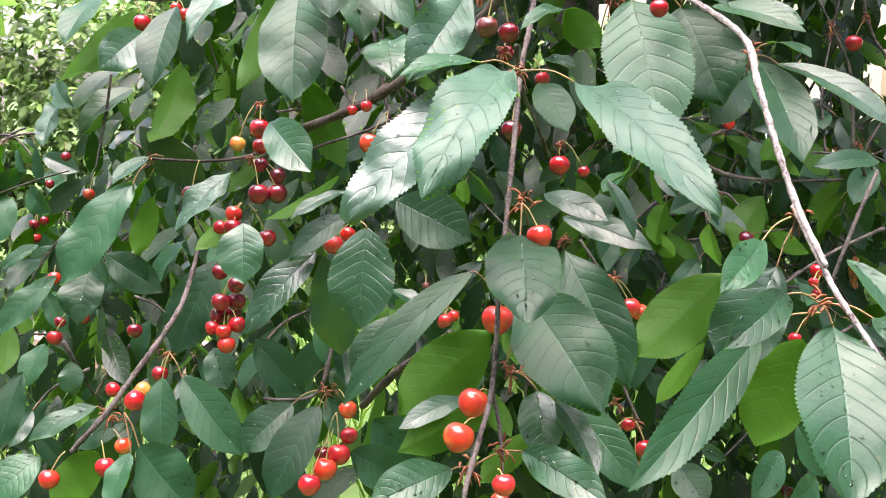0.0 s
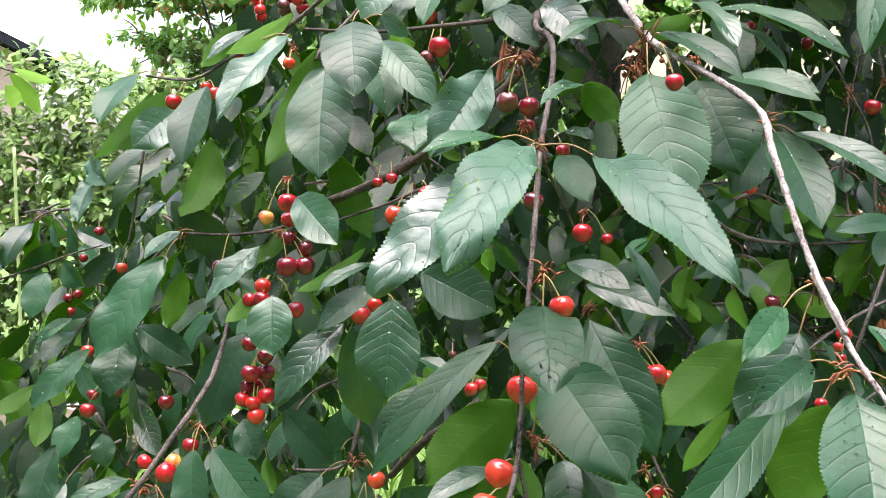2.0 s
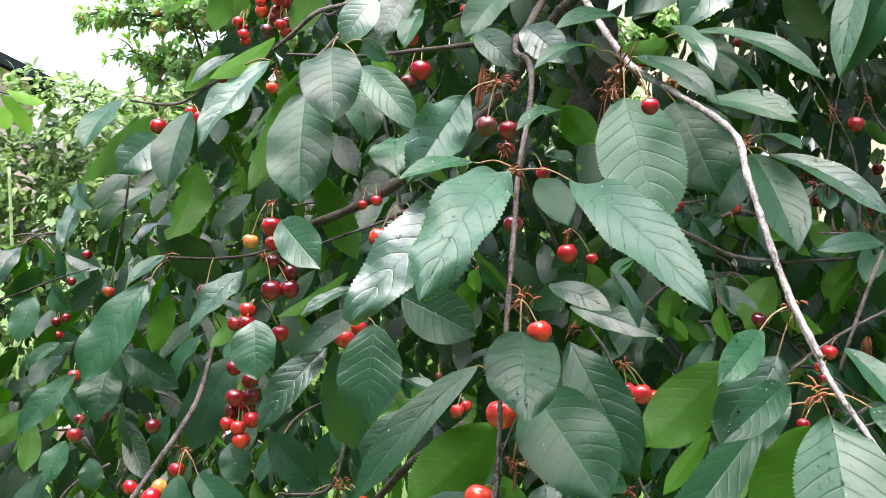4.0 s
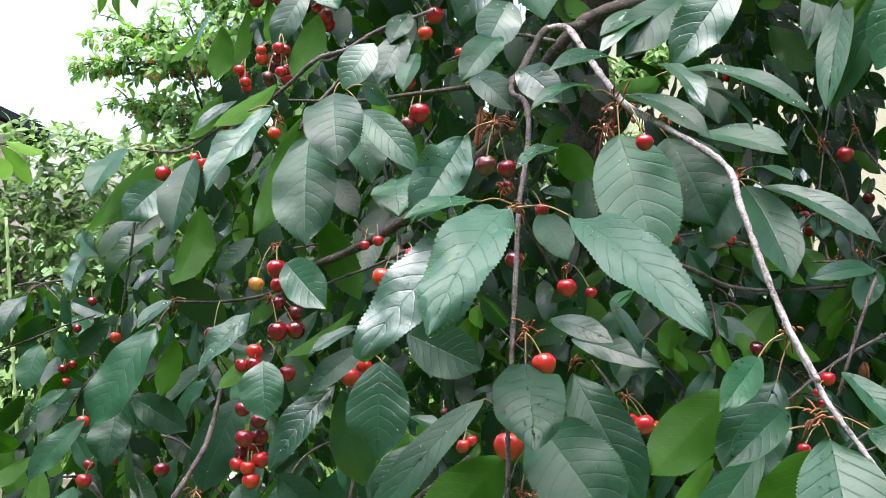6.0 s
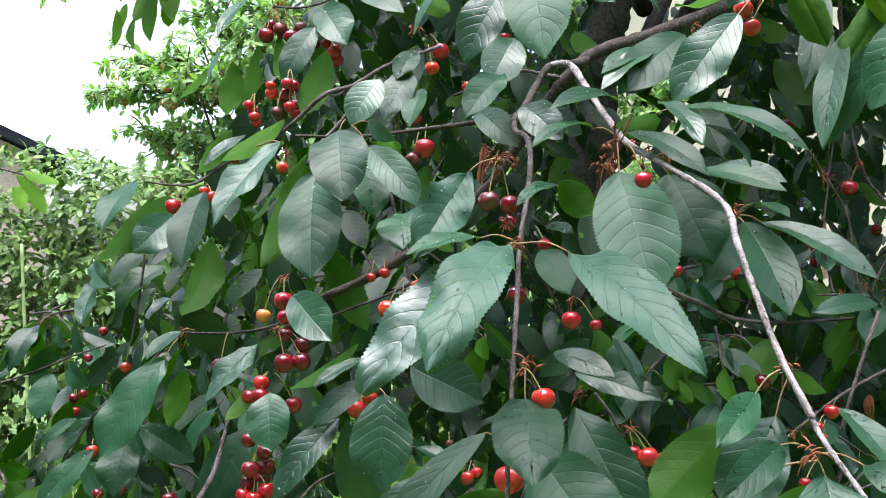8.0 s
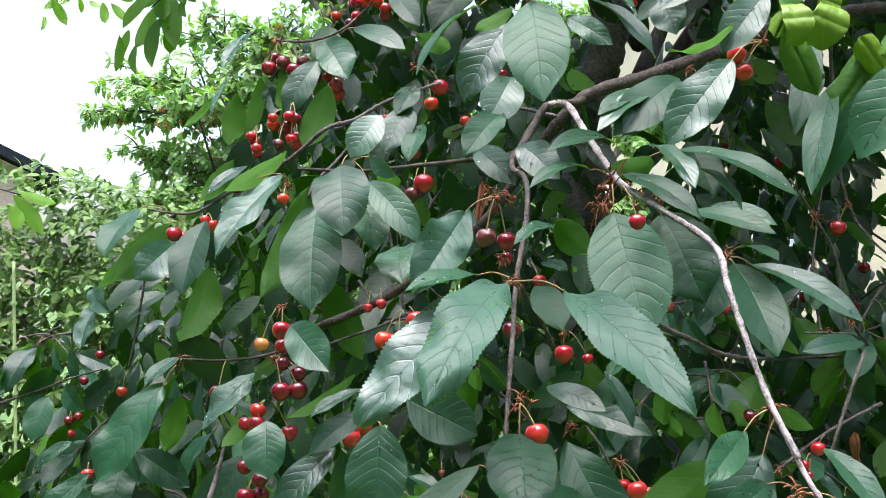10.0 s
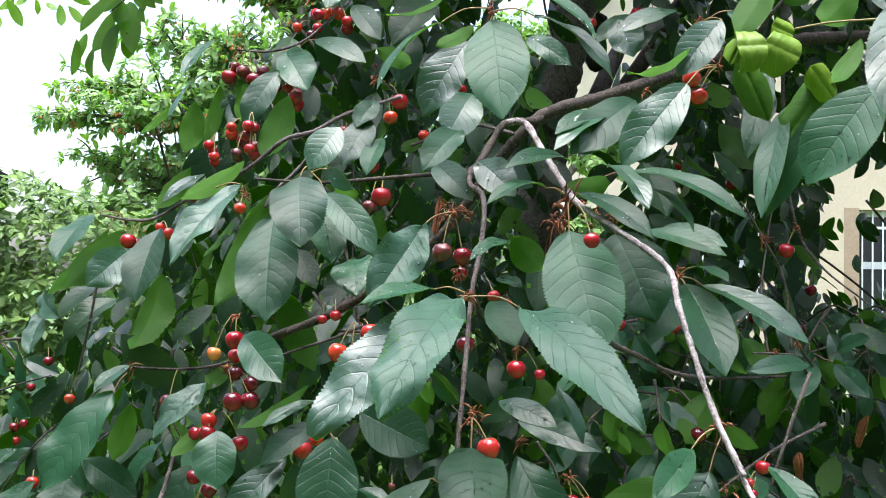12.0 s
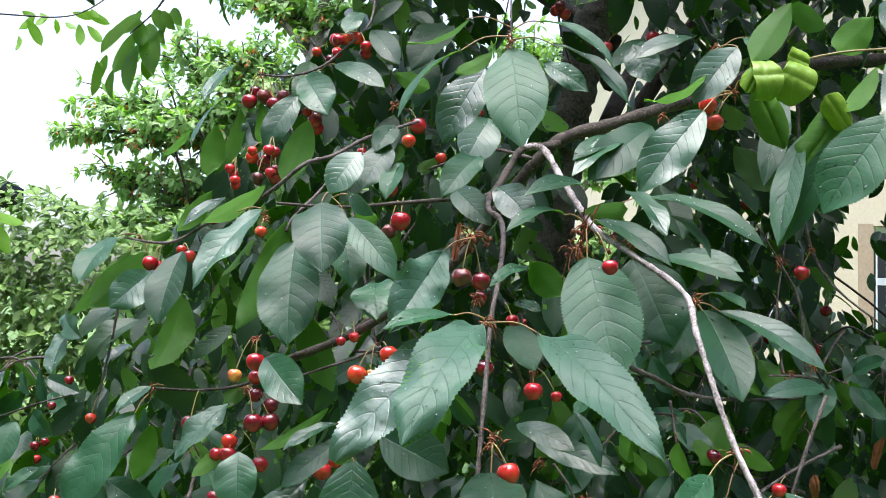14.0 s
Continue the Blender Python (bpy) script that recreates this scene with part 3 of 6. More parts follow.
limb("trunk", [(0.488, 2.767, 3.017, 0.0600), (0.448, 2.737, 2.571, 0.0800), (0.402, 2.725, 2.378, 0.0920), (0.343, 2.704, 2.154, 0.0980), (0.309, 2.713, 1.954, 0.1020), (0.293, 2.722, 1.739, 0.1080), (0.287, 2.790, 1.351, 0.1150), (0.293, 2.891, 0.235, 0.1500)])
limb("limb", [(0.819, 1.616, 2.039, 0.0150), (0.711, 1.515, 2.003, 0.0150), (0.555, 1.365, 1.960, 0.0150), (0.429, 1.284, 1.923, 0.0150), (0.352, 1.215, 1.882, 0.0140), (0.243, 1.165, 1.839, 0.0130), (0.171, 1.145, 1.814, 0.0130), (0.134, 1.146, 1.782, 0.0120), (0.091, 1.168, 1.728, 0.0110), (0.035, 1.190, 1.658, 0.0100), (-0.074, 1.232, 1.578, 0.0100), (-0.185, 1.293, 1.527, 0.0080), (-0.244, 1.324, 1.485, 0.0060)])
limb("branch", [(0.172, 1.155, 1.815, 0.0090), (0.152, 1.125, 1.801, 0.0080), (0.117, 1.085, 1.792, 0.0070), (0.099, 1.066, 1.765, 0.0070), (0.077, 1.027, 1.731, 0.0065), (0.035, 1.027, 1.726, 0.0045), (-0.028, 1.036, 1.721, 0.0036), (-0.091, 1.035, 1.716, 0.0032), (-0.162, 1.044, 1.720, 0.0026)])
limb("branch", [(0.076, 1.007, 1.729, 0.0055), (0.074, 0.948, 1.708, 0.0050), (0.085, 0.919, 1.696, 0.0048), (0.087, 0.890, 1.671, 0.0044), (0.081, 0.851, 1.632, 0.0040), (0.074, 0.823, 1.596, 0.0038), (0.070, 0.795, 1.552, 0.0036), (0.064, 0.758, 1.488, 0.0034), (0.061, 0.739, 1.454, 0.0033)])
limb("branch", [(0.058, 0.715, 1.431, 0.0033), (0.057, 0.701, 1.400, 0.0032), (0.054, 0.686, 1.367, 0.0032), (0.047, 0.672, 1.341, 0.0031), (0.039, 0.658, 1.315, 0.0030), (0.035, 0.645, 1.292, 0.0028)])
limb("branch", [(0.055, 0.691, 1.370, 0.0024), (0.062, 0.692, 1.336, 0.0024), (0.064, 0.687, 1.305, 0.0020), (0.066, 0.685, 1.285, 0.0018)])
limb("branch", [(0.117, 1.085, 1.792, 0.0065), (0.138, 1.065, 1.789, 0.0062), (0.152, 1.007, 1.752, 0.0058), (0.168, 0.930, 1.706, 0.0054), (0.177, 0.871, 1.682, 0.0050), (0.203, 0.812, 1.656, 0.0046), (0.238, 0.774, 1.624, 0.0044), (0.240, 0.736, 1.591, 0.0042), (0.248, 0.708, 1.548, 0.0040), (0.257, 0.680, 1.507, 0.0038), (0.270, 0.652, 1.470, 0.0036)], pale_bark)
limb("branch", [(0.264, 0.710, 1.504, 0.0037), (0.269, 0.676, 1.479, 0.0036), (0.275, 0.643, 1.454, 0.0034), (0.290, 0.619, 1.426, 0.0032), (0.307, 0.595, 1.394, 0.0030)], pale_bark)
limb("branch", [(0.130, 1.135, 1.787, 0.0040), (0.089, 1.164, 1.801, 0.0036), (0.062, 1.184, 1.799, 0.0032), (0.004, 1.224, 1.783, 0.0026)])
limb("branch", [(-0.011, 1.211, 1.843, 0.0034), (-0.072, 1.161, 1.813, 0.0040), (-0.111, 1.142, 1.788, 0.0040), (-0.142, 1.122, 1.775, 0.0042), (-0.178, 1.132, 1.748, 0.0040), (-0.214, 1.143, 1.725, 0.0038), (-0.266, 1.163, 1.705, 0.0034), (-0.323, 1.193, 1.681, 0.0030), (-0.397, 1.242, 1.689, 0.0020)])
limb("branch", [(-0.081, 1.350, 2.057, 0.0030), (-0.084, 1.303, 1.995, 0.0028), (-0.117, 1.294, 1.957, 0.0026), (-0.149, 1.275, 1.925, 0.0026), (-0.191, 1.275, 1.913, 0.0026), (-0.233, 1.274, 1.915, 0.0022)])
limb("branch", [(-0.100, 1.113, 1.768, 0.0030), (-0.123, 1.084, 1.734, 0.0030), (-0.146, 1.065, 1.706, 0.0030), (-0.153, 1.055, 1.689, 0.0025)])
limb("branch", [(-0.072, 1.321, 1.590, 0.0080), (-0.112, 1.299, 1.561, 0.0070), (-0.162, 1.276, 1.541, 0.0060), (-0.191, 1.274, 1.528, 0.0050), (-0.223, 1.212, 1.504, 0.0035), (-0.272, 1.179, 1.497, 0.0030), (-0.337, 1.186, 1.498, 0.0025)])
limb("branch", [(-0.058, 1.271, 1.550, 0.0035), (-0.096, 1.279, 1.533, 0.0030), (-0.151, 1.296, 1.514, 0.0030), (-0.199, 1.313, 1.496, 0.0025)])
limb("branch", [(-0.262, 1.108, 1.405, 0.0042), (-0.261, 1.041, 1.360, 0.0046), (-0.275, 1.016, 1.329, 0.0050), (-0.297, 0.991, 1.293, 0.0052), (-0.324, 0.974, 1.253, 0.0050), (-0.357, 0.968, 1.216, 0.0042)])
limb("branch", [(-0.423, 1.305, 1.597, 0.0030), (-0.430, 1.303, 1.548, 0.0028), (-0.444, 1.301, 1.477, 0.0024)])
limb("branch", [(-0.095, 1.046, 1.364, 0.0032), (-0.103, 1.040, 1.323, 0.0032), (-0.112, 1.023, 1.278, 0.0032), (-0.131, 1.030, 1.260, 0.0028), (-0.178, 1.048, 1.253, 0.0026)])
limb("branch", [(0.172, 1.072, 1.650, 0.0060), (0.219, 1.176, 1.583, 0.0060), (0.263, 1.279, 1.536, 0.0060), (0.318, 1.331, 1.510, 0.0060), (0.376, 1.384, 1.484, 0.0050), (0.454, 1.435, 1.473, 0.0040), (0.554, 1.487, 1.472, 0.0036), (0.640, 1.488, 1.478, 0.0034), (0.743, 1.489, 1.488, 0.0030)])
limb("branch", [(0.484, 1.134, 1.507, 0.0036), (0.457, 1.105, 1.464, 0.0035), (0.436, 1.087, 1.421, 0.0034), (0.425, 1.089, 1.382, 0.0032)])
limb("branch", [(0.076, 0.978, 1.626, 0.0030), (0.085, 1.028, 1.586, 0.0030), (0.109, 1.128, 1.546, 0.0030), (0.128, 1.189, 1.509, 0.0026)])
limb("branch", [(0.160, 1.128, 1.422, 0.0028), (0.179, 1.128, 1.395, 0.0028), (0.189, 1.128, 1.369, 0.0024)])
limb("branch", [(0.021, 1.044, 1.331, 0.0080), (-0.003, 1.060, 1.308, 0.0080), (-0.040, 1.085, 1.276, 0.0080), (-0.081, 1.127, 1.224, 0.0070)])
limb("branch", [(-0.237, 1.421, 1.934, 0.0030), (-0.167, 1.271, 1.804, 0.0030), (-0.137, 1.263, 1.800, 0.0026)])
limb("branch", [(0.503, 1.211, 2.008, 0.0040), (0.470, 1.223, 1.966, 0.0040), (0.460, 1.264, 1.946, 0.0050)])
limb("branch", [(0.346, 1.477, 2.047, 0.0026), (0.367, 1.496, 2.083, 0.0030), (0.393, 1.514, 2.129, 0.0034)])
limb("branch", [(0.478, 0.847, 1.859, 0.0018), (0.440, 0.847, 1.856, 0.0018), (0.399, 0.846, 1.852, 0.0017), (0.365, 0.846, 1.845, 0.0015)], stalk_skin)
limb("branch", [(0.095, 0.957, 1.966, 0.0016), (0.094, 0.939, 1.913, 0.0015), (0.094, 0.921, 1.876, 0.0013)])
limb("branch", [(0.197, 1.043, 1.297, 0.0030), (0.206, 1.040, 1.271, 0.0030), (0.219, 1.036, 1.245, 0.0026)])
limb("branch", [(-0.769, 1.584, 1.391, 0.0030), (-0.682, 1.539, 1.417, 0.0026), (-0.607, 1.493, 1.442, 0.0022), (-0.536, 1.447, 1.462, 0.0020)])
limb("branch", [(0.584, 1.779, 1.674, 0.0030), (0.661, 1.735, 1.564, 0.0030), (0.694, 1.688, 1.499, 0.0026)])
rng = random.Random(23)
for k in range(9):
    a = 0.4 + k * 0.7
    foot = Vector((0.44 + 0.01 * k, 2.78, 2.0 + 0.11 * k))
    end = Vector((0.45 + 1.15 * math.cos(a), 2.75 + 1.2 * math.sin(a), 2.9 + rng.uniform(-0.1, 0.5)))
    mid = foot.lerp(end, 0.5) + Vector((0, 0, rng.uniform(-0.05, 0.12)))
    part("limb", mesh_of("limb", *tube([foot, mid, end], [0.026, 0.017, 0.005], 8, 0.08, rng, 10), [limb_bark]), tree)
    for q in range(2):
        e2 = end.lerp(mid, 0.4) + Vector((rng.uniform(-0.5, 0.5), rng.uniform(-0.5, 0.5), rng.uniform(0.1, 0.4)))
        part("branch", mesh_of("branch", *tube([mid.lerp(end, 0.3), end.lerp(mid, 0.5).lerp(e2, 0.5), e2], [0.01, 0.007, 0.003], 7, 0.08, rng), [limb_bark]), tree)


leaf_count = 0
water, _n, _l, wb = material("water", 0.02, 0.5)
wb.inputs["Transmission Weight"].default_value, wb.inputs["IOR"].default_value = 1.0, 1.33


def drops(ob, v, length, r):
    """Rain drops lying on a leaf's top."""
    pieces = []
    for k in range(r.randrange(28, 70)):
        row, col = r.randrange(8, 73), r.randrange(1, 10)
        p = Vector(v[row * 11 + col])
        a, e = r.uniform(0.0005, 0.0009) + 0.0006 * r.random() ** 3, r.uniform(0.8, 1.6)
        ring = [(p.x + a * h * math.cos(i * 0.785), p.y + a * h * e * math.sin(i * 0.785), p.z - 0.0002 + a * z) for h, z in ((1, 0), (0.92, 0.45), (0.55, 0.75)) for i in range(8)]
        ring.append((p.x, p.y, p.z - 0.0002 + a * 0.85))
        fs = [(q * 8 + i, q * 8 + (i + 1) % 8, q * 8 + 8 + (i + 1) % 8, q * 8 + 8 + i) for q in (0, 1) for i in range(8)]
        fs += [(16 + i, 16 + (i + 1) % 8, 24) for i in range(8)] + [tuple(range(8))[::-1]]
        pieces.append((ring, fs))
    d = part("rain", mesh_of("rain", *join(pieces), [water]), ob, "clear rain drops")
    tagged(d, kind="stuff")


def leaf(base, tip, width, roll, fold, curl, spur=None, relief=0):
    """One large leaf, with its stalk where it shows."""
    global leaf_count
    leaf_count += 1
    r = random.Random(leaf_count)
    length = (Vector(tip) - Vector(base)).length
    v, f, t, s = blade(length, width, fold, curl, r, relief=relief or r.uniform(0.3, 1.25), twist=r.uniform(-14, 14))
    ob = part("leaf", mesh_of("leaf", v, f, [leaf_wet_sheen if relief > 1.6 else leaf_top, leaf_under], t, s), tree)
    m = stand(base, tip, roll)
    ob.matrix_basis = m
    if r.random() < 0.75 and abs(roll) < 90:
        drops(ob, v, length, r)
    if spur:
        b, e = Vector(spur), Vector(base)
        into = e + (Vector(tip) - e) * 0.06
        mid = b.lerp(e, 0.55) + Vector((0, 0, 0.12 * (e - b).length))
        st = part("stalk", mesh_of("stalk", *tube([b, mid, e, into], [0.0009, 0.0007, 0.0007, 0.0004], 6), [petiole_skin]), ob)
        st.matrix_parent_inverse = m.inverted()
    return ob


leaf((-0.260, 1.273, 1.929), (-0.286, 1.195, 1.862), 0.024, 30, 10, 15)
leaf((-0.171, 1.295, 1.918), (-0.132, 1.238, 1.854), 0.052, 0, 14, 15, (-0.156, 1.305, 1.928))
leaf((-0.129, 1.275, 1.930), (-0.055, 1.218, 1.887), 0.031, -20, 12, 15, (-0.150, 1.285, 1.923))
leaf((-0.082, 1.313, 1.987), (-0.040, 1.257, 1.926), 0.034, -10, 12, 15)
leaf((-0.099, 1.331, 2.017), (-0.114, 1.273, 1.970), 0.028, 10, 12, 15)
leaf((-0.042, 1.217, 1.906), (0.004, 1.199, 1.883), 0.026, 180, 12, 15)
leaf((0.304, 1.359, 1.990), (0.252, 1.311, 1.937), 0.028, 20, 12, 15)
leaf((-0.003, 1.355, 1.964), (-0.020, 1.319, 1.881), 0.048, 0, 12, 15)
leaf((-0.044, 1.162, 1.806), (-0.074, 1.124, 1.745), 0.042, 10, 12, 15)
leaf((-0.219, 1.307, 1.856), (-0.243, 1.278, 1.815), 0.031, 10, 12, 15)
leaf((0.114, 0.769, 1.587), (0.192, 0.621, 1.504), 0.046, -15, 14, 18, (0.071, 0.777, 1.596), relief=1.61)
leaf((0.064, 0.747, 1.595), (0.005, 0.632, 1.510), 0.053, 20, 10, 25, (0.070, 0.757, 1.596), relief=2.6)
leaf((0.043, 0.786, 1.578), (-0.053, 0.719, 1.483), 0.055, 25, 16, 20, (0.071, 0.797, 1.594), relief=2.6)
leaf((0.163, 0.843, 1.657), (0.180, 0.764, 1.546), 0.069, 5, 22, 12, (0.163, 0.854, 1.683))
leaf((0.217, 0.915, 1.658), (0.247, 0.864, 1.574), 0.072, 0, 10, 15, (0.175, 0.925, 1.690))
leaf((0.284, 0.938, 1.607), (0.243, 0.885, 1.556), 0.037, 0, 10, 15)
leaf((0.042, 0.786, 1.602), (-0.018, 0.743, 1.590), 0.020, 50, 20, 15, (0.070, 0.797, 1.598))
leaf((0.028, 0.857, 1.659), (-0.014, 0.783, 1.587), 0.045, -10, 25, 15, (0.055, 0.868, 1.674), relief=2.6)
leaf((-0.095, 0.922, 1.711), (-0.085, 0.861, 1.639), 0.056, 0, 16, 20, (-0.091, 0.933, 1.722))
leaf((-0.126, 0.960, 1.673), (-0.121, 0.888, 1.567), 0.065, 8, 10, 14)
leaf((-0.075, 0.973, 1.699), (-0.018, 0.924, 1.634), 0.035, -10, 12, 25, (-0.092, 0.983, 1.722))
leaf((-0.087, 1.002, 1.689), (-0.066, 0.952, 1.625), 0.040, -25, 12, 20)
leaf((-0.049, 1.043, 1.632), (-0.041, 0.972, 1.592), 0.053, 0, 8, 20)
leaf((-0.175, 1.039, 1.712), (-0.232, 0.954, 1.622), 0.037, 25, 24, 15, (-0.206, 1.047, 1.710), relief=2.6)
leaf((-0.290, 1.132, 1.668), (-0.301, 1.070, 1.580), 0.047, 15, 18, 15)
leaf((-0.152, 1.060, 1.702), (-0.202, 1.034, 1.578), 0.039, 190, 10, 18)
leaf((-0.403, 1.228, 1.689), (-0.421, 1.145, 1.626), 0.042, 20, 12, 15, (-0.375, 1.239, 1.692))
leaf((-0.365, 1.239, 1.671), (-0.429, 1.204, 1.595), 0.046, 190, 10, 10, (-0.378, 1.249, 1.693))
leaf((-0.396, 1.268, 1.673), (-0.475, 1.262, 1.584), 0.036, 210, 10, 10, (-0.387, 1.279, 1.695))
leaf((-0.339, 1.170, 1.642), (-0.375, 1.127, 1.598), 0.046, -15, 14, 20)
leaf((-0.151, 1.203, 1.841), (-0.180, 1.180, 1.759), 0.043, 190, 10, 15)
leaf((-0.258, 1.239, 1.880), (-0.292, 1.165, 1.799), 0.024, 55, 8, 20)
leaf((-0.288, 1.277, 1.846), (-0.293, 1.255, 1.773), 0.033, 180, 8, 20)
leaf((-0.259, 1.299, 1.871), (-0.287, 1.275, 1.778), 0.034, 210, 8, 20)
leaf((-0.172, 1.253, 1.883), (-0.212, 1.219, 1.807), 0.038, 0, 8, 20)
leaf((-0.228, 1.280, 1.877), (-0.221, 1.249, 1.815), 0.023, 200, 8, 10)
leaf((-0.251, 1.299, 1.859), (-0.230, 1.279, 1.816), 0.029, 20, 8, 10)
leaf((-0.193, 1.139, 1.750), (-0.259, 1.095, 1.700), 0.027, 200, 10, 15)
leaf((-0.254, 1.196, 1.740), (-0.298, 1.163, 1.701), 0.023, 35, 8, 15)
leaf((-0.276, 1.215, 1.750), (-0.319, 1.212, 1.696), 0.029, 195, 8, 15)
leaf((-0.332, 1.315, 1.845), (-0.365, 1.292, 1.803), 0.018, 210, 8, 15)
leaf((-0.041, 1.188, 1.834), (-0.060, 1.146, 1.794), 0.029, 0, 16, 15, (-0.055, 1.197, 1.800))
leaf((-0.075, 1.105, 1.788), (-0.108, 1.082, 1.735), 0.042, 10, 14, 18)
leaf((-0.028, 1.147, 1.781), (-0.044, 1.105, 1.732), 0.027, 20, 24, 15)
leaf((-0.074, 0.974, 1.724), (-0.042, 0.924, 1.699), 0.018, 35, 8, 15, (-0.092, 0.983, 1.721))
leaf((-0.050, 1.075, 1.707), (-0.074, 1.043, 1.702), 0.030, 180, 8, 15)
leaf((0.094, 0.921, 1.870), (0.101, 0.846, 1.759), 0.063, 5, 12, 14, (0.094, 0.930, 1.887))
leaf((0.071, 1.022, 1.872), (0.024, 1.004, 1.785), 0.050, 10, 12, 16)
leaf((0.045, 0.920, 1.868), (-0.016, 0.863, 1.788), 0.024, 60, 20, 20, (0.094, 0.930, 1.884))
leaf((0.052, 0.939, 1.905), (-0.011, 0.899, 1.868), 0.017, 230, 20, 20, (0.095, 0.950, 1.898))
leaf((0.121, 0.900, 1.892), (0.187, 0.844, 1.834), 0.023, -45, 18, 25, (0.093, 0.910, 1.885))
leaf((0.134, 0.901, 1.869), (0.203, 0.846, 1.797), 0.024, -45, 18, 25, (0.093, 0.911, 1.876))
leaf((0.077, 0.980, 1.879), (0.037, 0.961, 1.852), 0.019, 200, 8, 20)
leaf((0.139, 1.081, 1.891), (0.187, 1.043, 1.851), 0.027, 0, 8, 20)
leaf((0.080, 1.162, 1.840), (0.048, 1.115, 1.777), 0.051, 0, 12, 20)
leaf((0.065, 0.985, 1.769), (0.026, 0.937, 1.719), 0.035, 15, 24, 20)
leaf((0.035, 1.026, 1.739), (0.077, 0.969, 1.693), 0.032, 0, 10, 20)
leaf((0.083, 0.967, 1.734), (0.119, 0.919, 1.694), 0.037, 0, 10, 20)
leaf((0.169, 0.889, 1.725), (0.103, 0.818, 1.711), 0.021, 40, 18, 25)
leaf((0.143, 0.849, 1.696), (0.085, 0.789, 1.675), 0.018, 50, 20, 30, (0.160, 0.860, 1.692))
leaf((0.166, 0.914, 1.704), (0.207, 0.886, 1.706), 0.025, 170, 12, 35, (0.172, 0.924, 1.693))
leaf((0.207, 0.897, 1.724), (0.231, 0.817, 1.676), 0.028, -30, 16, 20)
leaf((0.174, 0.864, 1.693), (0.232, 0.796, 1.648), 0.027, -30, 14, 20, (0.169, 0.874, 1.687))
leaf((0.241, 0.908, 1.704), (0.276, 0.838, 1.657), 0.020, -45, 14, 25)
leaf((0.231, 0.908, 1.720), (0.321, 0.821, 1.668), 0.028, -40, 20, 20, (0.176, 0.915, 1.691))
leaf((0.249, 0.937, 1.662), (0.317, 0.880, 1.637), 0.024, -30, 14, 15)
leaf((0.278, 0.979, 1.670), (0.334, 0.941, 1.648), 0.023, -20, 14, 15)
leaf((0.257, 1.041, 1.813), (0.186, 0.966, 1.739), 0.041, 15, 10, 18)
leaf((0.228, 1.020, 1.796), (0.160, 0.955, 1.745), 0.026, 35, 14, 18)
leaf((0.299, 0.970, 1.818), (0.227, 0.944, 1.726), 0.050, 12, 14, 15, (0.335, 0.996, 1.842))
leaf((0.256, 1.026, 1.810), (0.178, 0.968, 1.742), 0.051, 15, 10, 15)
leaf((0.221, 1.026, 1.797), (0.162, 0.967, 1.763), 0.025, 35, 10, 15)
leaf((0.349, 1.026, 1.900), (0.296, 1.004, 1.832), 0.043, 10, 14, 15, (0.329, 1.053, 1.902))
leaf((0.309, 1.005, 1.863), (0.232, 0.945, 1.823), 0.022, 230, 14, 20)
leaf((0.368, 1.063, 1.920), (0.380, 1.015, 1.887), 0.025, 0, 10, 20, (0.339, 1.073, 1.907))
leaf((0.318, 1.112, 1.932), (0.243, 1.082, 1.898), 0.025, 30, 10, 20)
leaf((0.264, 1.210, 1.946), (0.281, 1.183, 1.892), 0.044, 10, 10, 20)
leaf((0.393, 0.675, 1.827), (0.361, 0.618, 1.725), 0.039, 20, 10, 16)
leaf((0.409, 0.750, 1.778), (0.349, 0.753, 1.693), 0.058, 30, 12, 12)
leaf((0.432, 0.848, 1.838), (0.393, 0.819, 1.790), 0.020, 215, 14, 12)
leaf((0.362, 0.849, 1.774), (0.324, 0.794, 1.667), 0.027, 35, 14, 12)
leaf((0.389, 0.820, 1.771), (0.341, 0.834, 1.672), 0.027, 20, 30, 12)
leaf((0.386, 0.870, 1.772), (0.353, 0.852, 1.726), 0.021, 0, 10, 12)
leaf((0.368, 0.917, 1.824), (0.333, 0.871, 1.728), 0.027, 25, 10, 12)
leaf((0.404, 1.012, 1.946), (0.348, 0.965, 1.869), 0.034, 190, 10, 12)
leaf((0.455, 0.915, 1.905), (0.408, 0.886, 1.860), 0.033, 180, 10, 12)
leaf((0.459, 1.064, 1.932), (0.413, 1.042, 1.952), 0.032, 180, 10, 12)
leaf((0.407, 0.765, 1.878), (0.407, 0.727, 1.830), 0.028, 0, 10, 12)
leaf((0.272, 0.857, 1.610), (0.289, 0.776, 1.532), 0.047, -10, 18, 15, (0.268, 0.867, 1.615))
leaf((0.288, 0.858, 1.609), (0.369, 0.801, 1.558), 0.028, -35, 22, 18, (0.268, 0.867, 1.616))
leaf((0.279, 0.858, 1.625), (0.297, 0.798, 1.612), 0.018, -40, 10, 18, (0.268, 0.867, 1.616))
leaf((0.470, 1.095, 1.519), (0.382, 1.040, 1.514), 0.024, 30, 10, 18)
leaf((0.250, 0.733, 1.476), (0.207, 0.670, 1.447), 0.026, 12, 16, 15, (0.273, 0.744, 1.493))
leaf((0.263, 0.883, 1.427), (0.183, 0.847, 1.359), 0.055, 190, 10, 15)
leaf((0.281, 0.797, 1.448), (0.235, 0.766, 1.368), 0.056, 10, 10, 15, (0.295, 0.810, 1.477))
leaf((0.243, 0.697, 1.415), (0.140, 0.602, 1.331), 0.034, 12, 20, 15, (0.288, 0.710, 1.428))
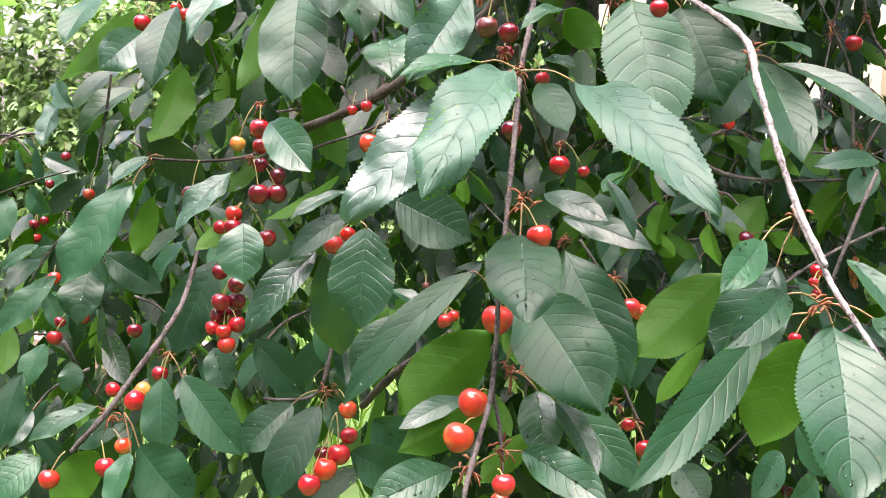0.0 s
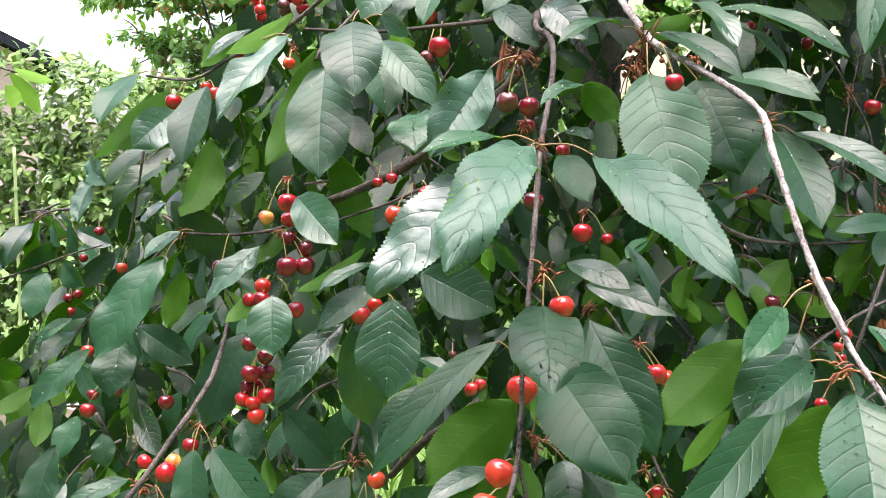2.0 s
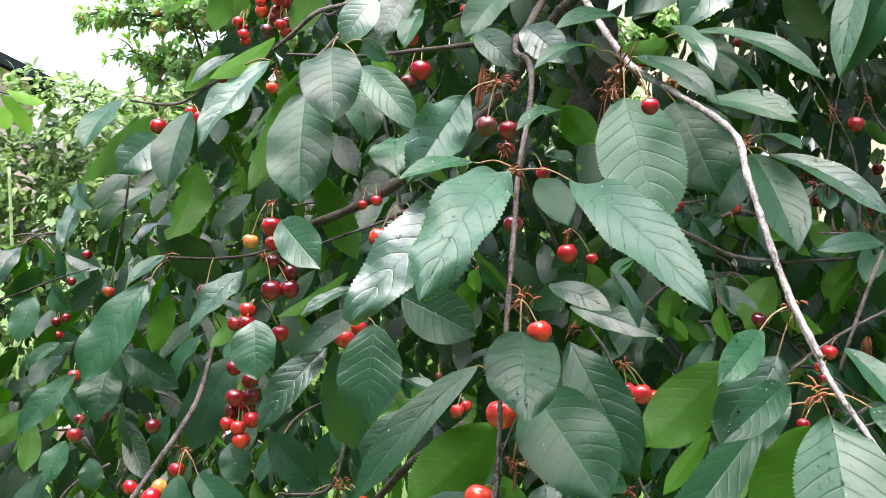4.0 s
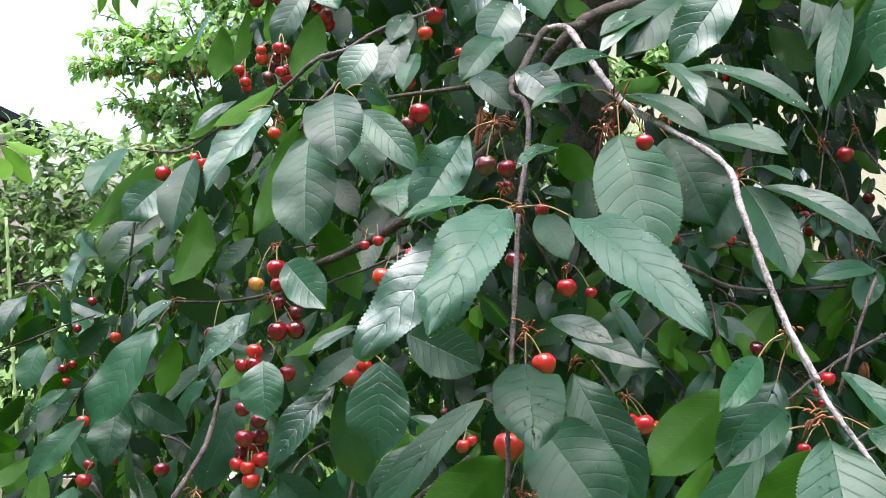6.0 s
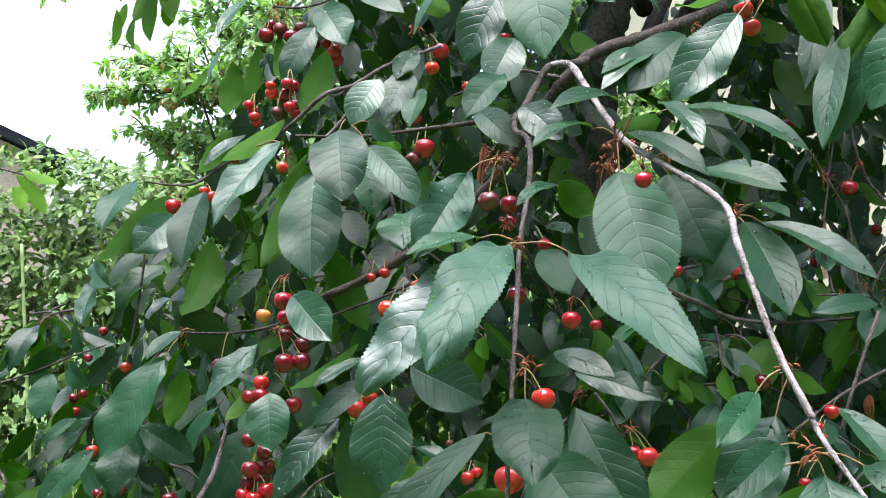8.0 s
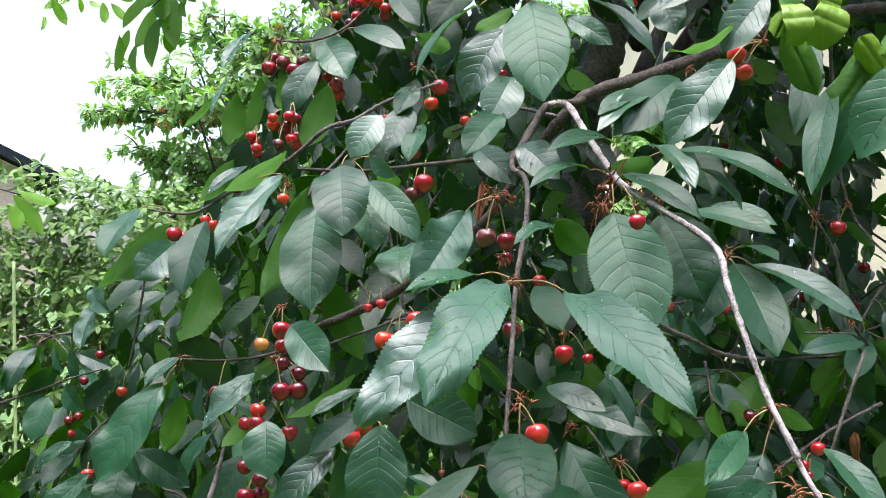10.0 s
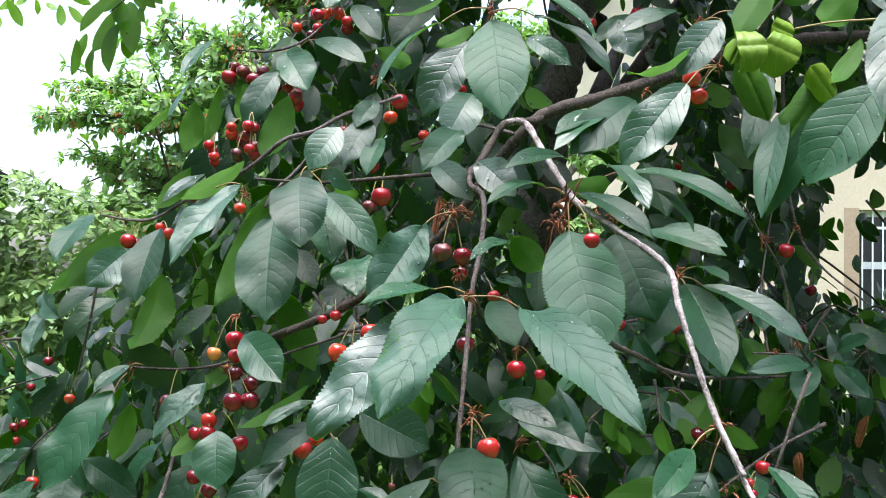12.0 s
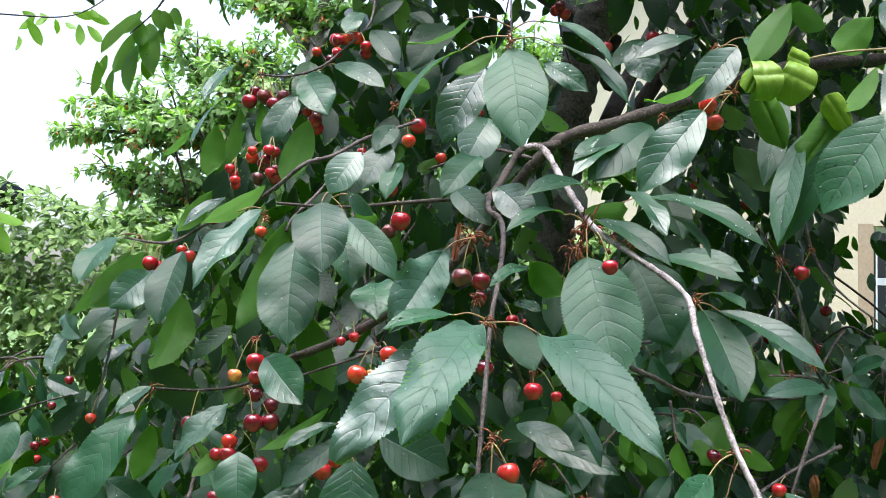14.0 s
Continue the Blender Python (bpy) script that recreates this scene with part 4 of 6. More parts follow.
leaf((0.256, 0.682, 1.446), (0.198, 0.616, 1.421), 0.026, 20, 20, 20, (0.283, 0.691, 1.437))
leaf((0.273, 0.640, 1.433), (0.260, 0.551, 1.345), 0.064, 5, 14, 15, (0.269, 0.651, 1.445))
leaf((0.318, 0.835, 1.381), (0.280, 0.822, 1.291), 0.057, 190, 10, 15)
leaf((0.310, 0.726, 1.465), (0.340, 0.680, 1.421), 0.026, -30, 20, 15)
leaf((0.304, 0.655, 1.436), (0.329, 0.615, 1.421), 0.024, -20, 15, 15, (0.272, 0.663, 1.443))
leaf((0.230, 0.808, 1.382), (0.188, 0.781, 1.337), 0.017, 200, 12, 15)
leaf((0.073, 0.725, 1.477), (0.076, 0.653, 1.425), 0.053, 0, 18, 15, (0.074, 0.735, 1.499))
leaf((0.084, 0.803, 1.417), (0.137, 0.719, 1.346), 0.073, -8, 16, 18, (0.069, 0.807, 1.357))
leaf((0.122, 0.898, 1.442), (0.176, 0.840, 1.333), 0.057, 0, 8, 15)
leaf((0.132, 1.051, 1.456), (0.219, 1.003, 1.430), 0.031, -20, 10, 15)
leaf((0.107, 0.977, 1.486), (0.163, 0.929, 1.466), 0.028, -30, 10, 15)
leaf((0.167, 0.980, 1.501), (0.192, 0.950, 1.447), 0.022, -40, 14, 15)
leaf((0.096, 0.929, 1.590), (0.119, 0.879, 1.548), 0.034, -10, 12, 15)
leaf((0.102, 0.949, 1.613), (0.126, 0.910, 1.605), 0.015, -30, 12, 15)
leaf((0.108, 0.810, 1.645), (0.071, 0.768, 1.627), 0.015, 40, 14, 25)
leaf((0.113, 0.881, 1.652), (0.143, 0.881, 1.620), 0.031, 180, 12, 25)
leaf((-0.028, 0.870, 1.486), (0.038, 0.850, 1.455), 0.049, -5, 12, 15)
leaf((-0.055, 0.888, 1.460), (-0.058, 0.868, 1.372), 0.059, 0, 12, 10, (-0.065, 0.898, 1.464))
leaf((-0.104, 0.975, 1.420), (-0.089, 0.992, 1.317), 0.046, 0, 10, 15)
leaf((-0.082, 0.978, 1.483), (-0.133, 0.948, 1.458), 0.017, 45, 14, 20, (-0.066, 0.989, 1.486))
leaf((-0.093, 0.998, 1.497), (-0.163, 0.973, 1.454), 0.018, 215, 14, 20)
leaf((-0.080, 0.967, 1.463), (-0.133, 0.941, 1.421), 0.028, 20, 14, 20)
leaf((-0.110, 0.965, 1.426), (-0.171, 0.929, 1.350), 0.037, 20, 20, 20)
leaf((-0.196, 1.032, 1.444), (-0.189, 1.004, 1.385), 0.049, 0, 14, 15)
leaf((-0.216, 1.072, 1.493), (-0.266, 1.032, 1.433), 0.033, 25, 14, 15, relief=2.6)
leaf((-0.173, 1.055, 1.547), (-0.121, 0.996, 1.500), 0.045, 0, 14, 15)
leaf((-0.340, 1.186, 1.500), (-0.371, 1.148, 1.470), 0.026, 35, 14, 15, (-0.326, 1.197, 1.500))
leaf((-0.340, 1.126, 1.473), (-0.406, 1.084, 1.364), 0.061, 20, 12, 15, (-0.328, 1.137, 1.495))
leaf((-0.402, 1.160, 1.373), (-0.405, 1.123, 1.312), 0.051, 0, 14, 15)
leaf((-0.392, 1.181, 1.385), (-0.321, 1.166, 1.343), 0.040, -10, 12, 15)
leaf((-0.406, 1.200, 1.379), (-0.385, 1.174, 1.350), 0.020, 30, 14, 15)
leaf((-0.473, 1.237, 1.346), (-0.542, 1.214, 1.274), 0.039, 20, 12, 15)
leaf((-0.336, 1.185, 1.453), (-0.351, 1.163, 1.387), 0.031, 180, 12, 15)
leaf((-0.256, 1.168, 1.382), (-0.300, 1.145, 1.274), 0.061, 10, 10, 15)
leaf((-0.227, 1.110, 1.440), (-0.261, 1.088, 1.405), 0.020, 200, 10, 15)
leaf((-0.616, 1.442, 1.422), (-0.627, 1.408, 1.359), 0.043, 0, 12, 15)
leaf((-0.499, 1.350, 1.560), (-0.502, 1.279, 1.505), 0.036, 20, 20, 25, relief=2.0)
leaf((-0.510, 1.350, 1.587), (-0.462, 1.282, 1.553), 0.032, 20, 20, 25, relief=2.0)
leaf((-0.591, 1.443, 1.438), (-0.554, 1.422, 1.403), 0.034, 20, 20, 25)
leaf((-0.560, 1.393, 1.362), (-0.600, 1.368, 1.331), 0.020, 20, 20, 25)
leaf((-0.113, 1.010, 1.259), (-0.155, 0.961, 1.174), 0.047, 15, 16, 18, (-0.106, 1.022, 1.272))
leaf((-0.144, 1.029, 1.254), (-0.191, 0.999, 1.210), 0.042, 15, 16, 18, (-0.115, 1.042, 1.267))
leaf((0.040, 0.836, 1.431), (-0.062, 0.783, 1.328), 0.033, 30, 14, 22, (0.066, 0.842, 1.399))
leaf((0.057, 0.869, 1.372), (-0.021, 0.837, 1.304), 0.061, 185, 10, 15)
leaf((0.064, 0.842, 1.323), (-0.020, 0.833, 1.273), 0.039, 185, 10, 15)
leaf((0.036, 0.743, 1.348), (-0.012, 0.713, 1.332), 0.019, 35, 14, 18, (0.048, 0.754, 1.348))
leaf((0.079, 0.700, 1.322), (0.133, 0.639, 1.307), 0.031, -20, 14, 18, (0.040, 0.707, 1.305))
leaf((0.095, 0.804, 1.339), (0.100, 0.758, 1.296), 0.036, 0, 14, 18, (0.074, 0.816, 1.352))
leaf((0.109, 0.784, 1.337), (0.136, 0.718, 1.297), 0.024, -30, 20, 18, (0.073, 0.796, 1.357))
leaf((0.122, 0.843, 1.324), (0.180, 0.795, 1.259), 0.038, -10, 14, 18, (0.076, 0.855, 1.342))
leaf((0.028, 0.697, 1.308), (-0.030, 0.666, 1.289), 0.034, 25, 14, 18, (0.040, 0.707, 1.305))
leaf((-0.287, 1.049, 1.273), (-0.277, 1.016, 1.200), 0.043, 10, 12, 15, (-0.283, 1.062, 1.297))
leaf((-0.266, 1.049, 1.274), (-0.194, 1.013, 1.202), 0.048, -10, 16, 15, (-0.283, 1.062, 1.297))
leaf((-0.298, 1.000, 1.213), (-0.235, 0.966, 1.159), 0.063, 0, 12, 15, (-0.317, 1.014, 1.244))
leaf((-0.300, 0.979, 1.214), (-0.310, 0.945, 1.168), 0.032, 30, 12, 15, (-0.311, 0.994, 1.250))
leaf((-0.356, 1.042, 1.241), (-0.417, 1.010, 1.211), 0.027, 35, 14, 22, (-0.348, 1.051, 1.229))
leaf((-0.353, 1.036, 1.193), (-0.395, 1.008, 1.143), 0.048, 180, 12, 22)
leaf((-0.407, 1.014, 1.193), (-0.448, 0.981, 1.155), 0.046, 20, 12, 22)
leaf((-0.343, 1.099, 1.208), (-0.399, 1.085, 1.181), 0.033, 20, 12, 22)
leaf((-0.525, 1.321, 1.240), (-0.539, 1.287, 1.190), 0.042, 20, 12, 15)
leaf((-0.498, 1.338, 1.212), (-0.490, 1.323, 1.169), 0.035, 0, 12, 15)
leaf((-0.512, 1.219, 1.227), (-0.529, 1.179, 1.139), 0.046, 10, 12, 15)
leaf((-0.252, 1.132, 1.287), (-0.232, 1.109, 1.245), 0.039, 0, 12, 15)
leaf((-0.196, 1.086, 1.309), (-0.137, 1.066, 1.253), 0.043, 0, 12, 15)
leaf((-0.125, 1.067, 1.377), (-0.074, 1.042, 1.335), 0.053, 180, 12, 15)
leaf((-0.032, 0.947, 1.368), (-0.072, 0.925, 1.317), 0.033, 20, 12, 15)
leaf((-0.055, 0.981, 1.256), (0.002, 0.988, 1.203), 0.057, 0, 12, 15)
leaf((-0.077, 0.976, 1.222), (-0.013, 0.960, 1.201), 0.045, 0, 12, 15)
leaf((0.241, 0.934, 1.235), (0.259, 0.891, 1.211), 0.035, 0, 12, 15)
leaf((0.338, 0.938, 1.248), (0.301, 0.893, 1.219), 0.032, 0, 12, 15)
leaf((0.285, 1.034, 1.220), (0.302, 0.994, 1.219), 0.015, 0, 12, 15)
leaf((0.373, 0.936, 1.222), (0.337, 0.893, 1.215), 0.032, 0, 12, 15)

# ---- cherries ----
def cherry_ball():
    v, f = [], []
    rings, segs = 14, 20
    for i in range(rings + 1):
        a = math.pi * i / rings
        r = math.sin(a) * (1 + 0.04 * math.sin(a))
        z = math.cos(a) - 0.26 * math.exp(-(r / 0.30) ** 2) * (i < rings / 2)
        r *= 1 + 0.07 * math.cos(a)
        for k in range(segs):
            b = 2 * math.pi * k / segs
            suture = 1 - 0.04 * math.exp(-((b - math.pi) / 0.25) ** 2)
            v.append((r * math.cos(b) * suture, r * math.sin(b) * 0.96, z * 0.98))
    for i in range(rings):
        for k in range(segs):
            k2 = (k + 1) % segs
            f.append((i * segs + k, (i + 1) * segs + k, (i + 1) * segs + k2, i * segs + k2))
    return v, f


BALLS = {m.name: mesh_of("cherry", *cherry_ball(), [m]) for m in (red, dark, orange, yellow)}
wizened, faces = cherry_ball()
wizened = [Vector(q) * (1 + 0.16 * noise.noise(Vector(q) * 2.2) - 0.09 * abs(noise.noise(Vector(q) * 6))) for q in wizened]
BALLS[spoilt.name] = mesh_of("cherry", wizened, faces, [spoilt])
LABELS = {"red_cherry_skin": "glossy red cherry", "dark_cherry_skin": "ripe dark red cherry", "orange_cherry_skin": "half-ripe orange-red cherry",
          "yellow_cherry_skin": "unripe yellow cherry", "spoilt_cherry_skin": "spoilt brown cherry"}
cherry_count = 0
deep_cherries = []


def cherry(centre, radius, spur, kind):
    global cherry_count
    cherry_count += 1
    r = random.Random(900 + cherry_count)
    ob = part("cherry", BALLS[kind.name], tree, LABELS[kind.name])
    c, s = Vector(centre), Vector(spur)
    if c.y > 1.6:
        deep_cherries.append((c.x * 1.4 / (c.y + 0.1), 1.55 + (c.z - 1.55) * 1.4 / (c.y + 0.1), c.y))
    up = ((s - c).normalized() + Vector((0, 0, 1.2))).normalized()
    q = up.to_track_quat("Z", "Y").to_matrix().to_4x4() @ Matrix.Rotation(r.uniform(0, 6.28), 4, "Z")
    m = Matrix.Translation(c) @ q @ Matrix.Scale(radius, 4)
    ob.matrix_basis = m
    foot = c + up * radius * 0.7
    mid = foot.lerp(s, 0.5) + up * (s - foot).length * 0.18
    st = part("stalk", mesh_of("stalk", *tube([s, mid, foot], [0.0008, 0.0006, 0.0008], 6), [stalk_skin]), ob)
    st.matrix_parent_inverse = m.inverted()
    return ob


cherry((-0.195, 1.168, 1.797), 0.0074, (-0.193, 1.177, 1.815), red)
cherry((-0.193, 1.198, 1.799), 0.0072, (-0.198, 1.207, 1.820), dark)
cherry((-0.199, 1.179, 1.787), 0.0071, (-0.196, 1.187, 1.815), dark)
cherry((-0.193, 1.169, 1.769), 0.0070, (-0.193, 1.178, 1.805), red)
cherry((-0.193, 1.209, 1.777), 0.0072, (-0.198, 1.218, 1.810), dark)
cherry((-0.207, 1.159, 1.762), 0.0070, (-0.202, 1.168, 1.788), spoilt)
cherry((-0.250, 1.199, 1.777), 0.0068, (-0.244, 1.208, 1.792), red)
cherry((-0.241, 1.189, 1.761), 0.0068, (-0.242, 1.198, 1.791), red)
cherry((-0.250, 1.219, 1.772), 0.0065, (-0.249, 1.228, 1.795), dark)
cherry((-0.123, 1.262, 1.960), 0.0079, (-0.101, 1.272, 1.974), red)
cherry((-0.087, 1.283, 1.957), 0.0077, (-0.096, 1.292, 1.978), red)
cherry((-0.129, 1.303, 1.952), 0.0070, (-0.117, 1.312, 1.975), red)
cherry((-0.139, 1.313, 1.945), 0.0070, (-0.126, 1.322, 1.969), dark)
cherry((-0.222, 1.198, 1.800), 0.0064, (-0.213, 1.207, 1.812), orange)
cherry((-0.193, 1.104, 1.538), 0.0112, (-0.194, 1.114, 1.563), red)
cherry((-0.196, 1.123, 1.518), 0.0091, (-0.198, 1.134, 1.562), red)
cherry((-0.219, 1.112, 1.521), 0.0087, (-0.204, 1.124, 1.562), yellow)
cherry((-0.194, 1.113, 1.498), 0.0087, (-0.204, 1.123, 1.506), dark)
cherry((-0.176, 1.114, 1.486), 0.0094, (-0.198, 1.123, 1.504), dark)
cherry((-0.192, 1.092, 1.468), 0.0118, (-0.200, 1.103, 1.504), dark)
cherry((-0.174, 1.103, 1.468), 0.0112, (-0.196, 1.113, 1.503), dark)
cherry((-0.221, 1.101, 1.445), 0.0093, (-0.215, 1.111, 1.456), orange)
cherry((-0.237, 1.109, 1.428), 0.0091, (-0.218, 1.121, 1.454), red)
cherry((-0.220, 1.090, 1.431), 0.0099, (-0.213, 1.101, 1.457), red)
cherry((-0.185, 1.102, 1.419), 0.0099, (-0.207, 1.111, 1.455), red)
cherry((-0.267, 1.099, 1.465), 0.0106, (-0.261, 1.110, 1.502), dark)
cherry((-0.234, 1.089, 1.382), 0.0089, (-0.219, 1.100, 1.409), dark)
cherry((-0.212, 1.069, 1.372), 0.0094, (-0.215, 1.080, 1.412), dark)
cherry((-0.226, 1.058, 1.355), 0.0102, (-0.215, 1.069, 1.382), dark)
cherry((-0.214, 1.079, 1.352), 0.0101, (-0.220, 1.089, 1.379), dark)
cherry((-0.231, 1.068, 1.338), 0.0094, (-0.217, 1.079, 1.380), dark)
cherry((-0.220, 1.088, 1.338), 0.0089, (-0.222, 1.099, 1.377), dark)
cherry((-0.235, 1.057, 1.327), 0.0081, (-0.224, 1.068, 1.345), red)
cherry((-0.221, 1.048, 1.325), 0.0083, (-0.221, 1.058, 1.347), orange)
cherry((-0.209, 1.059, 1.331), 0.0093, (-0.217, 1.068, 1.345), red)
cherry((-0.218, 1.048, 1.311), 0.0095, (-0.218, 1.058, 1.341), orange)
cherry((-0.105, 1.045, 1.422), 0.0107, (-0.087, 1.057, 1.443), red)
cherry((-0.092, 1.066, 1.430), 0.0084, (-0.087, 1.077, 1.441), orange)
cherry((-0.075, 1.119, 1.524), 0.0120, (-0.056, 1.131, 1.560), orange)
cherry((-0.059, 1.120, 1.526), 0.0048, (-0.056, 1.131, 1.560), yellow)
cherry((-0.038, 1.122, 1.548), 0.0107, (-0.046, 1.132, 1.563), orange)
cherry((-0.089, 1.220, 1.564), 0.0070, (-0.091, 1.230, 1.584), red)
cherry((-0.106, 1.219, 1.559), 0.0063, (-0.103, 1.229, 1.580), red)
cherry((-0.060, 1.176, 1.774), 0.0108, (-0.054, 1.187, 1.799), red)
cherry((-0.041, 1.146, 1.747), 0.0095, (-0.049, 1.157, 1.792), red)
cherry((-0.022, 1.046, 1.702), 0.0112, (-0.020, 1.056, 1.729), red)
cherry((-0.035, 1.045, 1.690), 0.0084, (-0.026, 1.056, 1.726), spoilt)
cherry((-0.012, 1.230, 1.840), 0.0112, (-0.025, 1.239, 1.864), red)
cherry((-0.027, 1.289, 1.829), 0.0095, (-0.032, 1.299, 1.862), orange)
cherry((-0.352, 1.209, 1.655), 0.0098, (-0.340, 1.220, 1.679), red)
cherry((-0.348, 1.229, 1.652), 0.0078, (-0.346, 1.240, 1.681), red)
cherry((-0.357, 1.219, 1.634), 0.0078, (-0.347, 1.230, 1.677), orange)
cherry((-0.297, 1.192, 1.664), 0.0079, (-0.306, 1.202, 1.681), orange)
cherry((-0.310, 1.202, 1.672), 0.0066, (-0.309, 1.212, 1.681), orange)
cherry((-0.264, 1.175, 1.710), 0.0071, (-0.255, 1.185, 1.722), red)
cherry((-0.193, 1.117, 1.692), 0.0071, (-0.192, 1.128, 1.708), orange)
cherry((-0.151, 1.273, 1.842), 0.0098, (-0.156, 1.283, 1.864), red)
cherry((-0.156, 1.293, 1.858), 0.0096, (-0.159, 1.303, 1.875), red)
cherry((-0.251, 1.319, 1.886), 0.0094, (-0.242, 1.330, 1.910), dark)
cherry((-0.229, 1.320, 1.890), 0.0091, (-0.238, 1.331, 1.910), spoilt)
cherry((-0.213, 1.311, 1.881), 0.0094, (-0.229, 1.321, 1.908), dark)
cherry((-0.213, 1.279, 1.808), 0.0103, (-0.221, 1.290, 1.845), dark)
cherry((-0.221, 1.279, 1.792), 0.0099, (-0.221, 1.290, 1.845), dark)
cherry((-0.204, 1.269, 1.774), 0.0098, (-0.219, 1.280, 1.829), dark)
cherry((-0.238, 1.278, 1.802), 0.0088, (-0.225, 1.289, 1.838), orange)
cherry((-0.230, 1.278, 1.772), 0.0077, (-0.225, 1.289, 1.831), spoilt)
cherry((-0.262, 1.276, 1.773), 0.0066, (-0.259, 1.287, 1.788), red)
cherry((-0.255, 1.256, 1.762), 0.0069, (-0.255, 1.267, 1.785), red)
cherry((0.047, 0.907, 1.637), 0.0100, (0.055, 0.918, 1.675), spoilt)
cherry((0.067, 0.928, 1.634), 0.0097, (0.059, 0.939, 1.674), dark)
cherry((0.066, 0.948, 1.617), 0.0074, (0.062, 0.958, 1.631), red)
cherry((0.071, 0.896, 1.548), 0.0094, (0.075, 0.907, 1.576), dark)
cherry((0.100, 0.949, 1.594), 0.0071, (0.092, 0.959, 1.613), red)
cherry((0.140, 1.199, 1.501), 0.0120, (0.140, 1.210, 1.528), red)
cherry((0.172, 1.230, 1.492), 0.0074, (0.149, 1.240, 1.527), red)
cherry((0.087, 0.725, 1.476), 0.0093, (0.074, 0.735, 1.499), orange)
cherry((0.059, 0.752, 1.408), 0.0121, (0.061, 0.763, 1.433), orange)
cherry((0.219, 1.129, 1.347), 0.0120, (0.199, 1.139, 1.379), red)
cherry((0.205, 1.149, 1.348), 0.0092, (0.201, 1.159, 1.375), red)
cherry((0.232, 1.140, 1.340), 0.0098, (0.204, 1.149, 1.377), orange)
cherry((0.177, 0.793, 1.646), 0.0072, (0.167, 0.804, 1.677), red)
cherry((0.498, 1.897, 1.522), 0.0116, (0.504, 1.908, 1.545), red)
cherry((0.490, 1.917, 1.523), 0.0106, (0.509, 1.928, 1.544), red)
cherry((0.360, 1.741, 1.532), 0.0097, (0.358, 1.751, 1.552), red)
cherry((0.336, 1.740, 1.533), 0.0097, (0.358, 1.751, 1.552), dark)
cherry((0.648, 2.123, 1.867), 0.0134, (0.679, 2.134, 1.876), red)
cherry((0.658, 2.122, 1.827), 0.0134, (0.679, 2.134, 1.870), red)
cherry((0.746, 1.889, 1.603), 0.0110, (0.755, 1.898, 1.629), dark)
cherry((0.665, 2.057, 1.568), 0.0119, (0.688, 2.068, 1.588), red)
cherry((0.687, 2.057, 1.543), 0.0124, (0.688, 2.068, 1.577), red)
cherry((0.790, 2.061, 1.521), 0.0113, (0.789, 2.072, 1.540), red)
cherry((0.321, 1.046, 1.838), 0.0105, (0.351, 1.056, 1.856), orange)
cherry((0.329, 1.047, 1.819), 0.0099, (0.351, 1.056, 1.854), orange)
cherry((0.372, 1.065, 1.871), 0.0091, (0.359, 1.076, 1.861), red)
cherry((0.335, 1.459, 2.018), 0.0103, (0.348, 1.467, 2.048), red)
cherry((0.352, 1.459, 2.017), 0.0095, (0.348, 1.467, 2.048), dark)
cherry((0.264, 1.458, 2.002), 0.0091, (0.279, 1.467, 2.026), red)
cherry((-0.243, 1.275, 1.878), 0.0103, (-0.231, 1.284, 1.917), dark)
cherry((-0.239, 1.295, 1.895), 0.0085, (-0.235, 1.304, 1.921), dark)
cherry((-0.224, 1.275, 1.886), 0.0092, (-0.227, 1.284, 1.917), spoilt)
cherry((-0.208, 1.266, 1.873), 0.0099, (-0.218, 1.274, 1.913), dark)
cherry((-0.199, 1.286, 1.888), 0.0092, (-0.210, 1.294, 1.917), spoilt)
cherry((-0.132, 1.313, 1.973), 0.0090, (-0.121, 1.323, 1.984), red)
cherry((-0.116, 1.313, 1.974), 0.0087, (-0.113, 1.323, 1.988), orange)
cherry((-0.102, 1.303, 1.973), 0.0094, (-0.104, 1.313, 1.990), orange)
cherry((-0.089, 1.305, 1.952), 0.0086, (-0.096, 1.313, 1.982), dark)
cherry((-0.164, 1.353, 1.965), 0.0073, (-0.150, 1.363, 1.977), orange)
cherry((-0.135, 1.353, 1.965), 0.0073, (-0.134, 1.362, 1.986), orange)
cherry((-0.179, 1.277, 1.865), 0.0069, (-0.169, 1.287, 1.881), dark)
cherry((-0.164, 1.277, 1.865), 0.0069, (-0.169, 1.287, 1.881), red)
cherry((-0.151, 1.258, 1.849), 0.0094, (-0.158, 1.267, 1.873), red)
cherry((0.366, 1.330, 1.551), 0.0078, (0.370, 1.339, 1.573), red)
cherry((0.282, 1.279, 1.555), 0.0083, (0.279, 1.288, 1.573), dark)
cherry((0.627, 1.884, 1.574), 0.0108, (0.617, 1.893, 1.596), red)
cherry((0.751, 1.791, 1.462), 0.0133, (0.734, 1.800, 1.471), red)
cherry((0.412, 1.388, 1.395), 0.0121, (0.433, 1.398, 1.402), dark)
cherry((0.445, 1.189, 1.385), 0.0091, (0.456, 1.199, 1.400), red)
cherry((0.014, 1.462, 1.829), 0.0086, (0.005, 1.471, 1.839), orange)
cherry((0.034, 1.463, 1.816), 0.0069, (0.031, 1.472, 1.827), red)
cherry((0.083, 1.358, 1.932), 0.0073, (0.082, 1.367, 1.957), red)
cherry((0.070, 1.460, 1.899), 0.0078, (0.073, 1.469, 1.914), red)
cherry((-0.485, 1.254, 1.264), 0.0099, (-0.477, 1.265, 1.285), red)
cherry((-0.384, 1.259, 1.275), 0.0099, (-0.392, 1.269, 1.290), dark)
cherry((-0.486, 1.275, 1.280), 0.0074, (-0.473, 1.286, 1.295), dark)
